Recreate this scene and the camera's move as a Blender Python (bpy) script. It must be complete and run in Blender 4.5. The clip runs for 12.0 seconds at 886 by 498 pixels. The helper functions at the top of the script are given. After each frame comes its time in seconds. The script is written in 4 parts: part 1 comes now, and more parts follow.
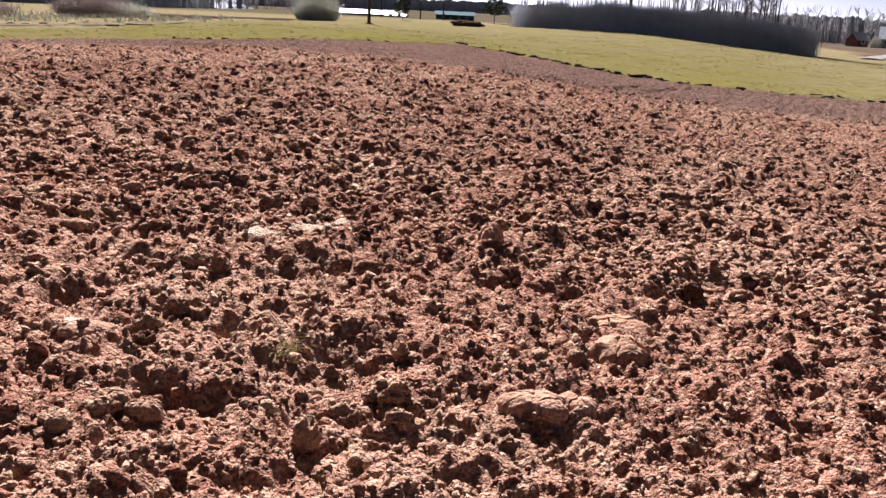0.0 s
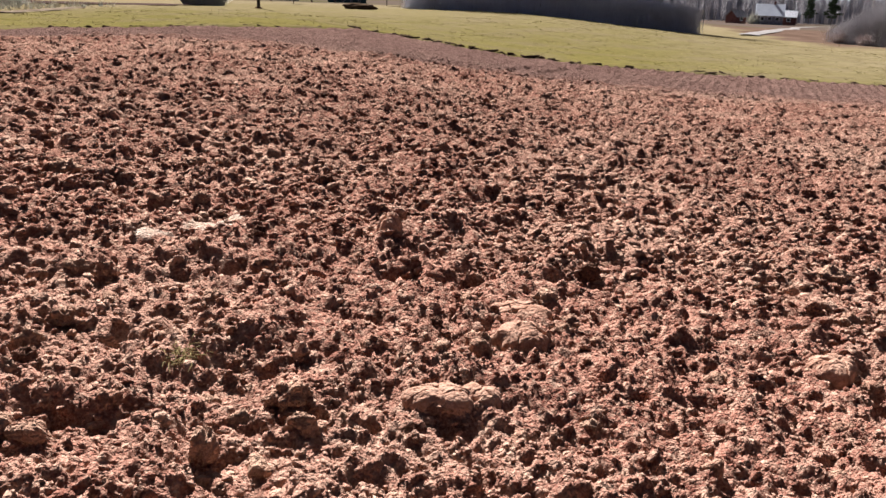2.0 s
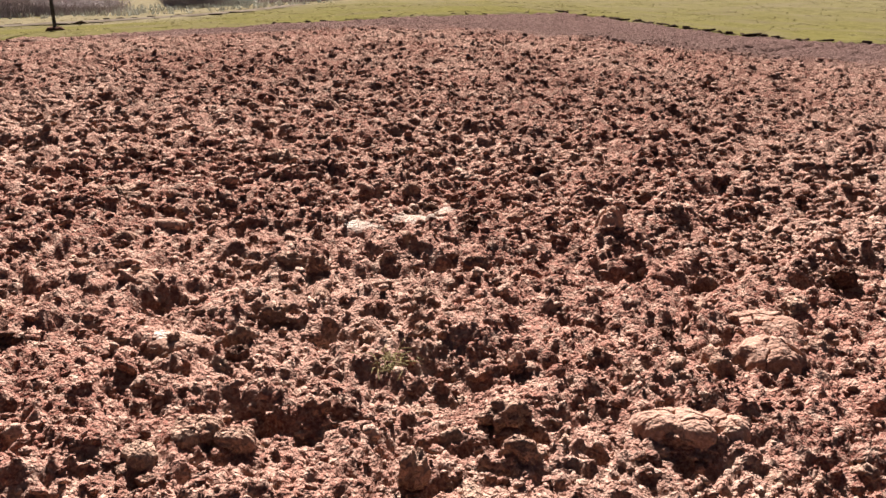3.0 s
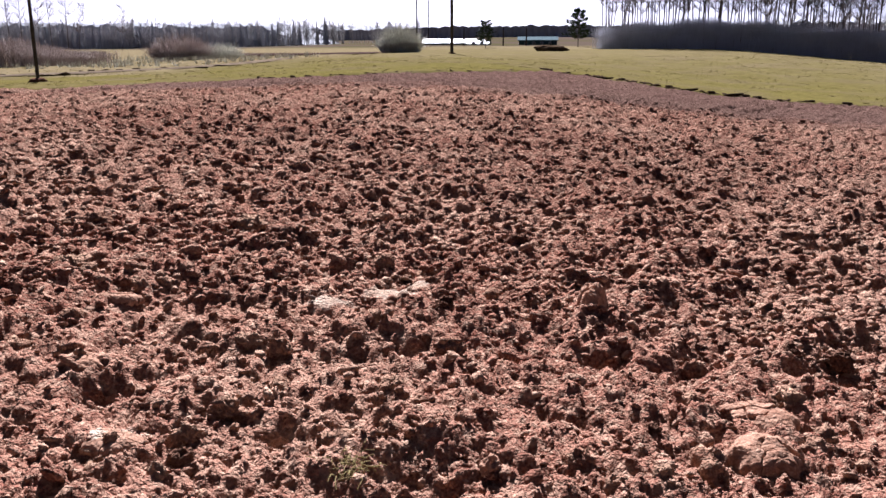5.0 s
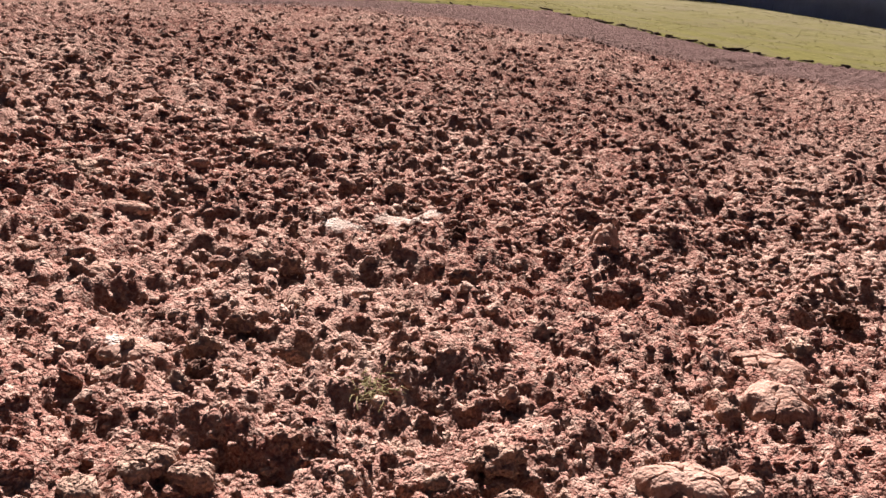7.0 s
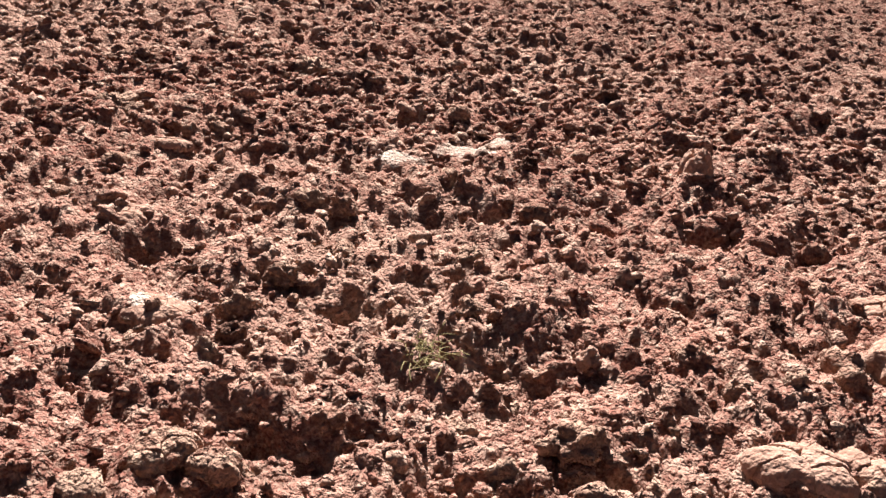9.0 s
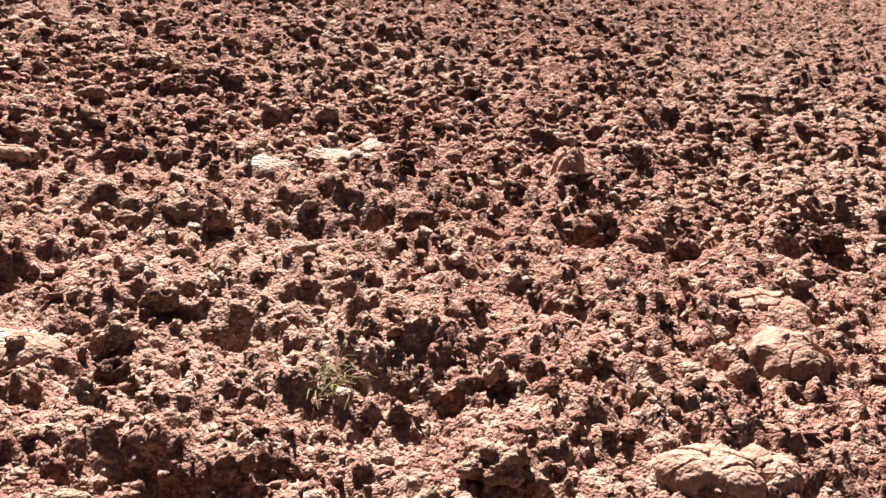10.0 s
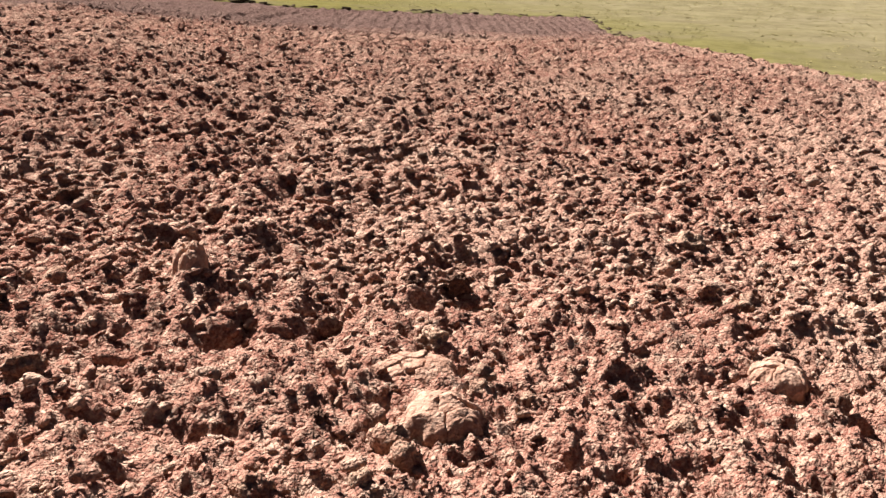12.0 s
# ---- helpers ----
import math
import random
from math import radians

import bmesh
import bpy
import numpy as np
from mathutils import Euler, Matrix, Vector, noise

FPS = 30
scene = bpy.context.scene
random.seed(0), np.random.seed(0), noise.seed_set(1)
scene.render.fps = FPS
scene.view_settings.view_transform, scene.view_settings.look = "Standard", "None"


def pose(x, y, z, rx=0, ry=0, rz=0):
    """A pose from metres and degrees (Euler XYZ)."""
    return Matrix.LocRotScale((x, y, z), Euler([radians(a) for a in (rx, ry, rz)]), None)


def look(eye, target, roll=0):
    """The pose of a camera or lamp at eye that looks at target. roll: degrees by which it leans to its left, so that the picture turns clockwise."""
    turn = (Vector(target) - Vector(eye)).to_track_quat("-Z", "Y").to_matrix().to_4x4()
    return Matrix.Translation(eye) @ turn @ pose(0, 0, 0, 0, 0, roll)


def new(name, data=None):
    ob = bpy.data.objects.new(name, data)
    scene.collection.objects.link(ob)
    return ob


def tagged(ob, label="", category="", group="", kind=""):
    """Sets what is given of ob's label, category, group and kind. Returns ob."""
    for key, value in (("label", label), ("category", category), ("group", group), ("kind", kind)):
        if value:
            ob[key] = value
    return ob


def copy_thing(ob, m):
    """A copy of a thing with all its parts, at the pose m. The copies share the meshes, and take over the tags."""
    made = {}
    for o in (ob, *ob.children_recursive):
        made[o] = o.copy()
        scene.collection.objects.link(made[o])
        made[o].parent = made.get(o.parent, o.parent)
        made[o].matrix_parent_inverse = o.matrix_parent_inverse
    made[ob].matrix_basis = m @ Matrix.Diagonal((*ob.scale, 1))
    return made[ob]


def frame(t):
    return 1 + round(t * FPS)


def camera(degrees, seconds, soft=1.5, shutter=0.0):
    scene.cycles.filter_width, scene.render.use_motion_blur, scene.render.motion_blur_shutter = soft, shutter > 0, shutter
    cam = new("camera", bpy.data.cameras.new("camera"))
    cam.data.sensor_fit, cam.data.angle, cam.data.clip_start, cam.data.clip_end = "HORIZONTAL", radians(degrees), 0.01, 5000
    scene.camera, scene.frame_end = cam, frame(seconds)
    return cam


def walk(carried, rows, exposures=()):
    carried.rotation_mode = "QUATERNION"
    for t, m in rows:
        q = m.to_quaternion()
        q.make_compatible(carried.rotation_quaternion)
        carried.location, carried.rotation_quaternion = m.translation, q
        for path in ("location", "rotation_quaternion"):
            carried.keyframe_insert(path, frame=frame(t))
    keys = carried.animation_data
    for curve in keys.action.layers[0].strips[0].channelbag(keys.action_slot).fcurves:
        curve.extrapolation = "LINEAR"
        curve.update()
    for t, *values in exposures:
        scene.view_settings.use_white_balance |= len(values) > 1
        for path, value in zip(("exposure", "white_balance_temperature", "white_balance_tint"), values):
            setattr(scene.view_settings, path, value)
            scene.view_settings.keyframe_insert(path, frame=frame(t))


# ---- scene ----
cam = camera(55.0, 12.0)
PATH = [
    (0, (1.378, 0.095, 1.614), (1.356, 2.021, 1.074), 2.8),
    (0.5, (1.336, 0.169, 1.628), (0.963, 2.056, 1.078), 0.2),
    (1, (1.453, 0.262, 1.644), (1.201, 2.172, 1.108), -0.3),
    (1.5, (1.483, 0.136, 1.681), (1.637, 2.054, 1.136), 1.3),
    (2, (1.406, 0.157, 1.648), (1.611, 2.063, 1.08), 2.1),
    (2.5, (1.348, 0.348, 1.613), (1.322, 2.252, 1.001), 1.1),
    (3, (1.306, 0.562, 1.586), (1.044, 2.452, 0.984), -0.9),
    (3.2, (1.304, 0.615, 1.579), (0.999, 2.505, 1.003), -1.2),
    (4.8, (1.327, 0.881, 1.653), (1.073, 2.805, 1.17), -0.1),
    (5, (1.331, 0.889, 1.65), (1.101, 2.815, 1.164), -0.1),
    (5.5, (1.331, 0.91, 1.645), (1.177, 2.836, 1.127), 0.5),
    (6, (1.277, 0.919, 1.636), (1.196, 2.837, 1.075), 2.1),
    (6.5, (1.209, 0.932, 1.612), (1.12, 2.84, 1.018), 3.3),
    (7, (1.127, 0.918, 1.582), (0.955, 2.81, 0.957), 4.2),
    (7.2, (1.093, 0.967, 1.558), (0.884, 2.849, 0.915), 4.5),
    (8.8, (1.148, 1.338, 1.527), (0.722, 3.152, 0.799), 0.9),
    (9, (1.116, 1.4, 1.491), (0.784, 3.201, 0.687), 1.3),
    (9.5, (1.009, 1.455, 1.496), (0.889, 3.26, 0.643), 2.8),
    (10, (0.908, 1.524, 1.514), (0.947, 3.35, 0.7), 3.9),
    (10.5, (0.866, 1.588, 1.54), (1.036, 3.427, 0.772), 4.2),
    (11, (1.002, 1.695, 1.592), (1.304, 3.558, 0.932), 2.9),
    (11.5, (1.055, 1.75, 1.633), (1.601, 3.585, 1.055), 1.9),
    (12, (1.028, 1.741, 1.631), (1.855, 3.432, 0.956), 1.4),
]
EXPOSURES = [(t, stops - 0.42, kelvin, tint) for t, stops, kelvin, tint in (
    (0.0, 2.3, 5590, 15), (0.5, 2.2, 5590, 15), (1.5, 2.22, 5640, 15), (3.0, 2.35, 5590, 15), (4.8, 2.15, 5390, 19), (5.5, 1.98, 5390, 20), (6.0, 2.1, 5390, 19),
    (7.0, 2.3, 5440, 18), (9.0, 2.38, 5490, 13), (10.0, 2.52, 5490, 11), (10.5, 2.42, 5490, 11), (11.5, 2.44, 5600, 9), (12.0, 2.38, 5620, 10))]
walk(cam, [(t, look(eye, target, roll)) for t, eye, target, roll in PATH],
     exposures=EXPOSURES)

# ---- light ----
SUN_AZ, SUN_EL = radians(-14), radians(39)
world = bpy.data.worlds.new("world")
scene.world = world
world.use_nodes = True
wn = world.node_tree
sky = wn.nodes.new("ShaderNodeTexSky")
sky.sky_type = "NISHITA"
sky.sun_disc = False
sky.sun_elevation, sky.sun_rotation = SUN_EL, SUN_AZ
sky.air_density, sky.dust_density, sky.ozone_density = 0.05, 0.8, 0.3
wn.links.new(sky.outputs[0], wn.nodes["Background"].inputs[0])
wn.nodes["Background"].inputs[1].default_value = 0.05
sun = new("sun", bpy.data.lights.new("sun", "SUN"))
sun.data.energy, sun.data.angle, sun.data.color = 5.0, radians(0.53), (1.0, 0.94, 0.84)
sun_dir = Vector((math.sin(SUN_AZ) * math.cos(SUN_EL), math.cos(SUN_AZ) * math.cos(SUN_EL), math.sin(SUN_EL)))
sun.matrix_world = look(sun_dir * 60, (0, 0, 0))


# ---- materials ----
class Nodes:
    """A short way to write node trees."""

    def __init__(self, name, rough=0.9, spec=0.2):
        self.mat = bpy.data.materials.new(name)
        self.mat.use_nodes = True
        self.tree = self.mat.node_tree
        self.bsdf = self.tree.nodes["Principled BSDF"]
        self.bsdf.inputs["Roughness"].default_value = rough
        self.bsdf.inputs["Specular IOR Level"].default_value = spec
        self.pos = self.tree.nodes.new("ShaderNodeNewGeometry").outputs["Position"]
        self.rand = None

    def put(self, socket, value):
        if isinstance(value, bpy.types.NodeSocket):
            self.tree.links.new(value, socket)
        elif socket.type == "RGBA" and len(value) == 3:
            socket.default_value = (*value, 1)
        else:
            socket.default_value = value

    def noise(self, scale, detail=4, rough=0.6, where=None, distort=0.0):
        n = self.tree.nodes.new("ShaderNodeTexNoise")
        self.put(n.inputs["Vector"], where or self.pos)
        n.inputs["Scale"].default_value = scale
        n.inputs["Detail"].default_value = detail
        n.inputs["Roughness"].default_value = rough
        n.inputs["Distortion"].default_value = distort
        return n.outputs["Fac"]

    def voronoi(self, scale, feature="DISTANCE_TO_EDGE", where=None):
        n = self.tree.nodes.new("ShaderNodeTexVoronoi")
        n.feature = feature
        self.put(n.inputs["Vector"], where or self.pos)
        n.inputs["Scale"].default_value = scale
        return n.outputs["Distance"]

    def ramp(self, fac, lo, hi, a=0.0, b=1.0):
        n = self.tree.nodes.new("ShaderNodeMapRange")
        n.interpolation_type = "SMOOTHSTEP"
        for k, v in enumerate((fac, lo, hi, a, b)):
            self.put(n.inputs[k], v)
        return n.outputs[0]

    def math(self, op, a, b=0.0):
        n = self.tree.nodes.new("ShaderNodeMath")
        n.operation = op
        self.put(n.inputs[0], a)
        self.put(n.inputs[1], b)
        return n.outputs[0]

    def mix(self, fac, a, b):
        n = self.tree.nodes.new("ShaderNodeMix")
        n.data_type = "RGBA"
        self.put(n.inputs[0], fac)
        self.put(n.inputs[6], a)
        self.put(n.inputs[7], b)
        return n.outputs[2]

    def axes(self):
        n = self.tree.nodes.new("ShaderNodeSeparateXYZ")
        self.put(n.inputs[0], self.pos)
        return n.outputs

    def stretch(self, sx, sy, sz):
        n = self.tree.nodes.new("ShaderNodeMapping")
        self.put(n.inputs["Vector"], self.pos)
        n.inputs["Scale"].default_value = (sx, sy, sz)
        return n.outputs[0]

    def warp(self, amount, scale):
        n = self.tree.nodes.new("ShaderNodeTexNoise")
        self.put(n.inputs["Vector"], self.pos)
        n.inputs["Scale"].default_value = scale
        m = self.tree.nodes.new("ShaderNodeVectorMath")
        m.operation = "MULTIPLY_ADD"
        self.put(m.inputs[0], n.outputs["Color"])
        m.inputs[1].default_value = (amount, amount, amount)
        self.put(m.inputs[2], self.pos)
        return m.outputs[0]

    def per_object(self):
        return self.tree.nodes.new("ShaderNodeObjectInfo").outputs["Random"]

    def per_island(self):
        return self.tree.nodes.new("ShaderNodeNewGeometry").outputs["Random Per Island"]

    def bump(self, height, strength=0.5, distance=0.01):
        n = self.tree.nodes.new("ShaderNodeBump")
        n.inputs["Strength"].default_value = strength
        n.inputs["Distance"].default_value = distance
        self.put(n.inputs["Height"], height)
        self.put(self.bsdf.inputs["Normal"], n.outputs[0])

    def color(self, value):
        self.put(self.bsdf.inputs["Base Color"], value)
        return self.mat


BLEACHED = [(0.44, 5.76, 0.17), (0.60, 5.98, 0.10), (0.12, 5.47, 0.11)]


def soil_material(name, dark, mid, pale, dry=0.5, by_piece=False, by_island=False, worked=False, relief=1.0):
    n = Nodes(name, 1.0, 0.0)
    x, y, z = n.axes()
    big = n.noise(0.35, 3)
    patch = n.noise(5.0, 4)
    grain = n.noise(60.0, 5, 0.7)
    c = n.mix(n.ramp(patch, 0.35, 0.65), dark, mid)
    c = n.mix(n.math("MULTIPLY", n.ramp(n.noise(14.0, 4, 0.65), 0.48, 0.68), dry), c, pale)
    c = n.mix(n.ramp(big, 0.42, 0.68, 0.0, 0.3), c, pale)
    c = n.mix(n.ramp(grain, 0.40, 0.7, 0.0, 0.5), c, pale)
    c = n.mix(n.ramp(grain, 0.42, 0.28, 0.0, 0.4), c, dark)
    if worked:
        strip = n.math("MULTIPLY", n.ramp(n.math("ADD", y, n.math("MULTIPLY", n.noise(0.5, 3), 4.0)), 22.0, 25.5), n.ramp(x, -16.0, -8.0))
        c = n.mix(n.math("MULTIPLY", strip, 0.85), c, n.mix(n.ramp(n.noise(7.0, 5, 0.7), 0.35, 0.65), (0.092, 0.053, 0.042), (0.165, 0.104, 0.081)))
    if worked:
        # bleached patches of dry soil
        for px, py, r in BLEACHED + [(-0.28, 3.72, 0.12)]:
            d = n.math("SQRT", n.math("ADD", n.math("POWER", n.math("ABSOLUTE", n.math("SUBTRACT", x, px)), 2.0), n.math("POWER", n.math("ABSOLUTE", n.math("SUBTRACT", y, py)), 2.0)))
            d = n.math("ADD", d, n.math("MULTIPLY", n.math("SUBTRACT", n.noise(9.0, 4, 0.6), 0.5), 0.32))
            c = n.mix(n.ramp(d, r, r * 0.6, 0.0, 0.9), c, n.mix(n.ramp(patch, 0.35, 0.65), (0.42, 0.30, 0.21), (0.60, 0.47, 0.36)))
    if by_piece:
        c = n.mix(n.math("MULTIPLY", n.per_object(), 0.5), c, pale)
    if by_island:
        own = n.per_island()
        c = n.mix(n.ramp(own, 0.55, 1.0, 0.0, 0.55), c, pale)
        c = n.mix(n.ramp(own, 0.30, 0.0, 0.0, 0.55), c, dark)
    h = n.math("MULTIPLY", n.voronoi(38.0, "F1", n.warp(0.03, 40.0)), -2.0)
    h = n.math("ADD", h, n.math("MULTIPLY", n.voronoi(85.0, "F1", n.warp(0.012, 90.0)), -0.9))
    h = n.math("ADD", h, n.math("MULTIPLY", n.noise(40.0, 4, 0.62), 1.5))
    if worked:
        # broken lumps on the far side, too small there for the mesh
        lumpy = n.math("ADD", n.math("MULTIPLY", n.voronoi(14.0, "F1", n.warp(0.08, 11.0)), -2.0), n.math("MULTIPLY", n.noise(26.0, 5, 0.68), 3.0))
        h = n.math("ADD", h, n.math("MULTIPLY", lumpy, n.ramp(y, 5.0, 13.0, 0.0, 2.2)))
    n.bump(h, relief, 0.011)
    return n.color(c)


SOIL = soil_material("ploughed_soil", (0.140, 0.050, 0.033), (0.250, 0.106, 0.070), (0.52, 0.342, 0.232), 0.62, worked=True)
CLOD = soil_material("clod_soil", (0.130, 0.048, 0.031), (0.23, 0.102, 0.067), (0.46, 0.30, 0.195), 0.6, by_piece=True)
CRUMB = soil_material("crumbled_soil", (0.140, 0.050, 0.033), (0.250, 0.106, 0.070), (0.52, 0.342, 0.232), 0.6, by_island=True, worked=True)
PALE = soil_material("pale_dry_soil", (0.24, 0.122, 0.077), (0.34, 0.190, 0.124), (0.47, 0.300, 0.205), 0.6, relief=0.45)
DARK = soil_material("damp_soil", (0.07, 0.035, 0.022), (0.12, 0.06, 0.04), (0.22, 0.12, 0.08), 0.3)


def grass_material():
    n = Nodes("meadow", 1.0, 0.0)
    x, y, z = n.axes()
    tuft = n.noise(3.0, 5, 0.7)
    blade = n.noise(28.0, 4, 0.75)
    field = n.noise(0.07, 3)
    c = n.mix(n.ramp(tuft, 0.35, 0.65), (0.090, 0.075, 0.018), (0.132, 0.108, 0.031))
    c = n.mix(n.ramp(n.noise(0.25, 5, 0.65), 0.42, 0.68, 0.0, 0.8), c, (0.124, 0.094, 0.052))
    c = n.mix(n.ramp(n.noise(1.1, 3), 0.62, 0.72, 0.0, 0.35), c, (0.056, 0.046, 0.013))
    c = n.mix(n.ramp(blade, 0.3, 0.7, 0.0, 0.4), c, (0.118, 0.093, 0.040))
    straw = n.mix(n.ramp(n.noise(0.9, 5, 0.7), 0.3, 0.7), (0.125, 0.096, 0.050), (0.195, 0.154, 0.084))
    # dry old grass past the meadow and beyond the dirt track
    far = n.ramp(n.math("ADD", y, n.math("MULTIPLY", field, 24.0)), 42.0, 78.0, 0.0, 0.55)
    far = n.math("MAXIMUM", far, n.ramp(n.math("ADD", y, n.math("MULTIPLY", field, 30.0)), 85.0, 120.0))
    west = n.ramp(n.math("ADD", x, n.math("MULTIPLY", n.noise(0.3, 3), 4.0)), -9.5, -13.5)
    west = n.math("MULTIPLY", west, n.ramp(n.math("ADD", y, n.math("MULTIPLY", n.noise(0.5, 3), 3.0)), 32.5, 36.0))
    east = n.math("MULTIPLY", n.ramp(n.math("ADD", x, n.math("MULTIPLY", field, 14.0)), 17.0, 36.0), 0.8)
    c = n.mix(n.math("MAXIMUM", n.math("MAXIMUM", far, west), east), c, straw)
    # bare brown land to the east
    brown = n.mix(n.ramp(n.noise(0.4, 4), 0.3, 0.7), (0.062, 0.036, 0.026), (0.105, 0.066, 0.048))
    c = n.mix(n.math("MULTIPLY", n.ramp(y, 58.0, 68.0), n.ramp(n.math("ADD", n.math("ADD", x, n.math("MULTIPLY", y, -0.28)), n.math("MULTIPLY", n.noise(0.08, 3), 10.0)), 22.0, 25.0, 0.0, 0.9)), c, brown)
    plain_far = n.mix(n.ramp(n.noise(0.012, 3), 0.42, 0.55), (0.07, 0.060, 0.028), (0.085, 0.062, 0.048))
    c = n.mix(n.ramp(y, 120.0, 160.0), c, plain_far)
    n.bump(n.math("ADD", tuft, n.math("MULTIPLY", blade, 0.5)), 0.5, 0.05)
    return n.color(c)


def plain(name, a, b, scale=3.0, rough=0.85, spec=0.2, island=False, bump=0.0):
    n = Nodes(name, rough, spec)
    c = n.mix(n.ramp(n.noise(scale, 4), 0.3, 0.7), a, b)
    if island:
        c = n.mix(n.math("MULTIPLY", n.per_island(), 0.5), c, b)
    if bump:
        n.bump(n.noise(scale * 6, 4), bump, 0.02)
    return n.color(c)


GRASS = grass_material()
TURF = plain("turf", (0.035, 0.022, 0.014), (0.09, 0.062, 0.038), 9.0, 1.0, 0.0, bump=0.8)
BARK = plain("grey_bark", (0.09, 0.07, 0.06), (0.17, 0.14, 0.125), 4.0, 0.9, island=True)
BIRCH = plain("birch_bark", (0.30, 0.28, 0.26), (0.62, 0.60, 0.57), 2.5, 0.8)
TWIG = plain("bare_twigs", (0.46, 0.46, 0.50), (0.64, 0.64, 0.68), 1.0, 0.9, island=True)
# stems paled in the base colour to imitate the haze of distance
HAZED_TWIG = plain("haze_paled_stems", (0.34, 0.32, 0.32), (0.48, 0.46, 0.46), 0.3, 0.95, 0.0, island=True)
TREETWIG = plain("tree_twigs", (0.15, 0.12, 0.11), (0.25, 0.205, 0.185), 1.0, 0.9, island=True)
RUST = plain("reddish_twigs", (0.30, 0.24, 0.215), (0.46, 0.385, 0.345), 1.0, 0.9, island=True)
GREYTWIG = plain("pale_twigs", (0.44, 0.43, 0.36), (0.62, 0.60, 0.51), 1.0, 0.9, island=True)
NEEDLE = plain("pine_needles", (0.018, 0.035, 0.014), (0.05, 0.075, 0.03), 2.0, 0.7, island=True)
# distance haze put into the base colour: far trees pale bluish grey
HAZED_SPRUCE = plain("far_wood", (0.27, 0.27, 0.29), (0.38, 0.38, 0.41), 0.2, 0.95, island=True)
POLEWOOD = plain("tarred_wood", (0.035, 0.028, 0.024), (0.09, 0.075, 0.065), 6.0, 0.8)
WHITEROOF = plain("white_sheeting", (0.70, 0.72, 0.74), (0.82, 0.83, 0.84), 0.6, 0.5)
GREYWALL = plain("grey_boards", (0.22, 0.21, 0.21), (0.36, 0.35, 0.35), 2.0, 0.85)
TEALWALL = plain("dark_green_boards", (0.03, 0.06, 0.06), (0.06, 0.10, 0.10), 2.0, 0.8)
REDWALL = plain("dark_red_boards", (0.10, 0.045, 0.04), (0.18, 0.08, 0.065), 2.0, 0.85)
SLATE = plain("weathered_sheeting", (0.05, 0.085, 0.095), (0.09, 0.13, 0.14), 1.0, 0.95, 0.05)
GLASS = plain("dark_glazing", (0.01, 0.012, 0.015), (0.03, 0.035, 0.04), 1.0, 0.15, 0.5)
SAND = plain("dirt_track", (0.10, 0.074, 0.05), (0.17, 0.13, 0.088), 1.5, 1.0, 0.0, bump=0.5)
GRAVEL = plain("pale_gravel", (0.17, 0.15, 0.13), (0.25, 0.225, 0.20), 0.8, 1.0, 0.0, bump=0.5)
TILLED = plain("tilled_strip", (0.035, 0.022, 0.018), (0.07, 0.045, 0.036), 0.8, 1.0, 0.0, bump=0.8)
GREENBLADE = plain("grass_blades", (0.13, 0.107, 0.034), (0.18, 0.147, 0.055), 1.0, 1.0, 0.0, island=True)
STRAW = plain("dry_straw", (0.20, 0.155, 0.06), (0.28, 0.22, 0.10), 12.0, 1.0, 0.0, island=True)


# ---- building helpers ----
def mesh_from(name, verts, faces, material, smooth=True):
    me = bpy.data.meshes.new(name)
    me.from_pydata([tuple(v) for v in verts], [], faces)
    me.materials.append(material)
    if smooth:
        me.polygons.foreach_set("use_smooth", [True] * len(me.polygons))
    me.update()
    return me


def mesh_from_arrays(name, verts, quads, material, smooth=True):
    """A mesh from numpy arrays of points and of faces with one number of corners."""
    me = bpy.data.meshes.new(name)
    nf, k = quads.shape
    me.vertices.add(len(verts))
    me.vertices.foreach_set("co", np.ascontiguousarray(verts, np.float32).ravel())
    me.loops.add(nf * k)
    me.loops.foreach_set("vertex_index", np.ascontiguousarray(quads, np.int32).ravel())
    me.polygons.add(nf)
    me.polygons.foreach_set("loop_start", np.arange(0, nf * k, k, dtype=np.int32))
    me.polygons.foreach_set("use_smooth", np.broadcast_to(np.asarray(smooth, bool), nf))
    me.materials.append(material)
    me.update(calc_edges=True)
    me.validate()
    return me


def part(name, data, parent=None, label="", m=None):
    ob = new(name, data)
    if parent:
        ob.parent = parent
    if m is not None:
        ob.matrix_basis = m
    return tagged(ob, label)


def box_mesh(name, sx, sy, sz, material, bevel=0.02):
    """A bevelled box standing on z = 0."""
    bm = bmesh.new()
    bmesh.ops.create_cube(bm, size=1, matrix=Matrix.Translation((0, 0, sz / 2)) @ Matrix.Diagonal((sx, sy, sz, 1)))
    if bevel:
        bmesh.ops.bevel(bm, geom=bm.edges[:], offset=bevel, segments=1, affect="EDGES")
    me = bpy.data.meshes.new(name)
    bm.to_mesh(me)
    bm.free()
    me.materials.append(material)
    return me


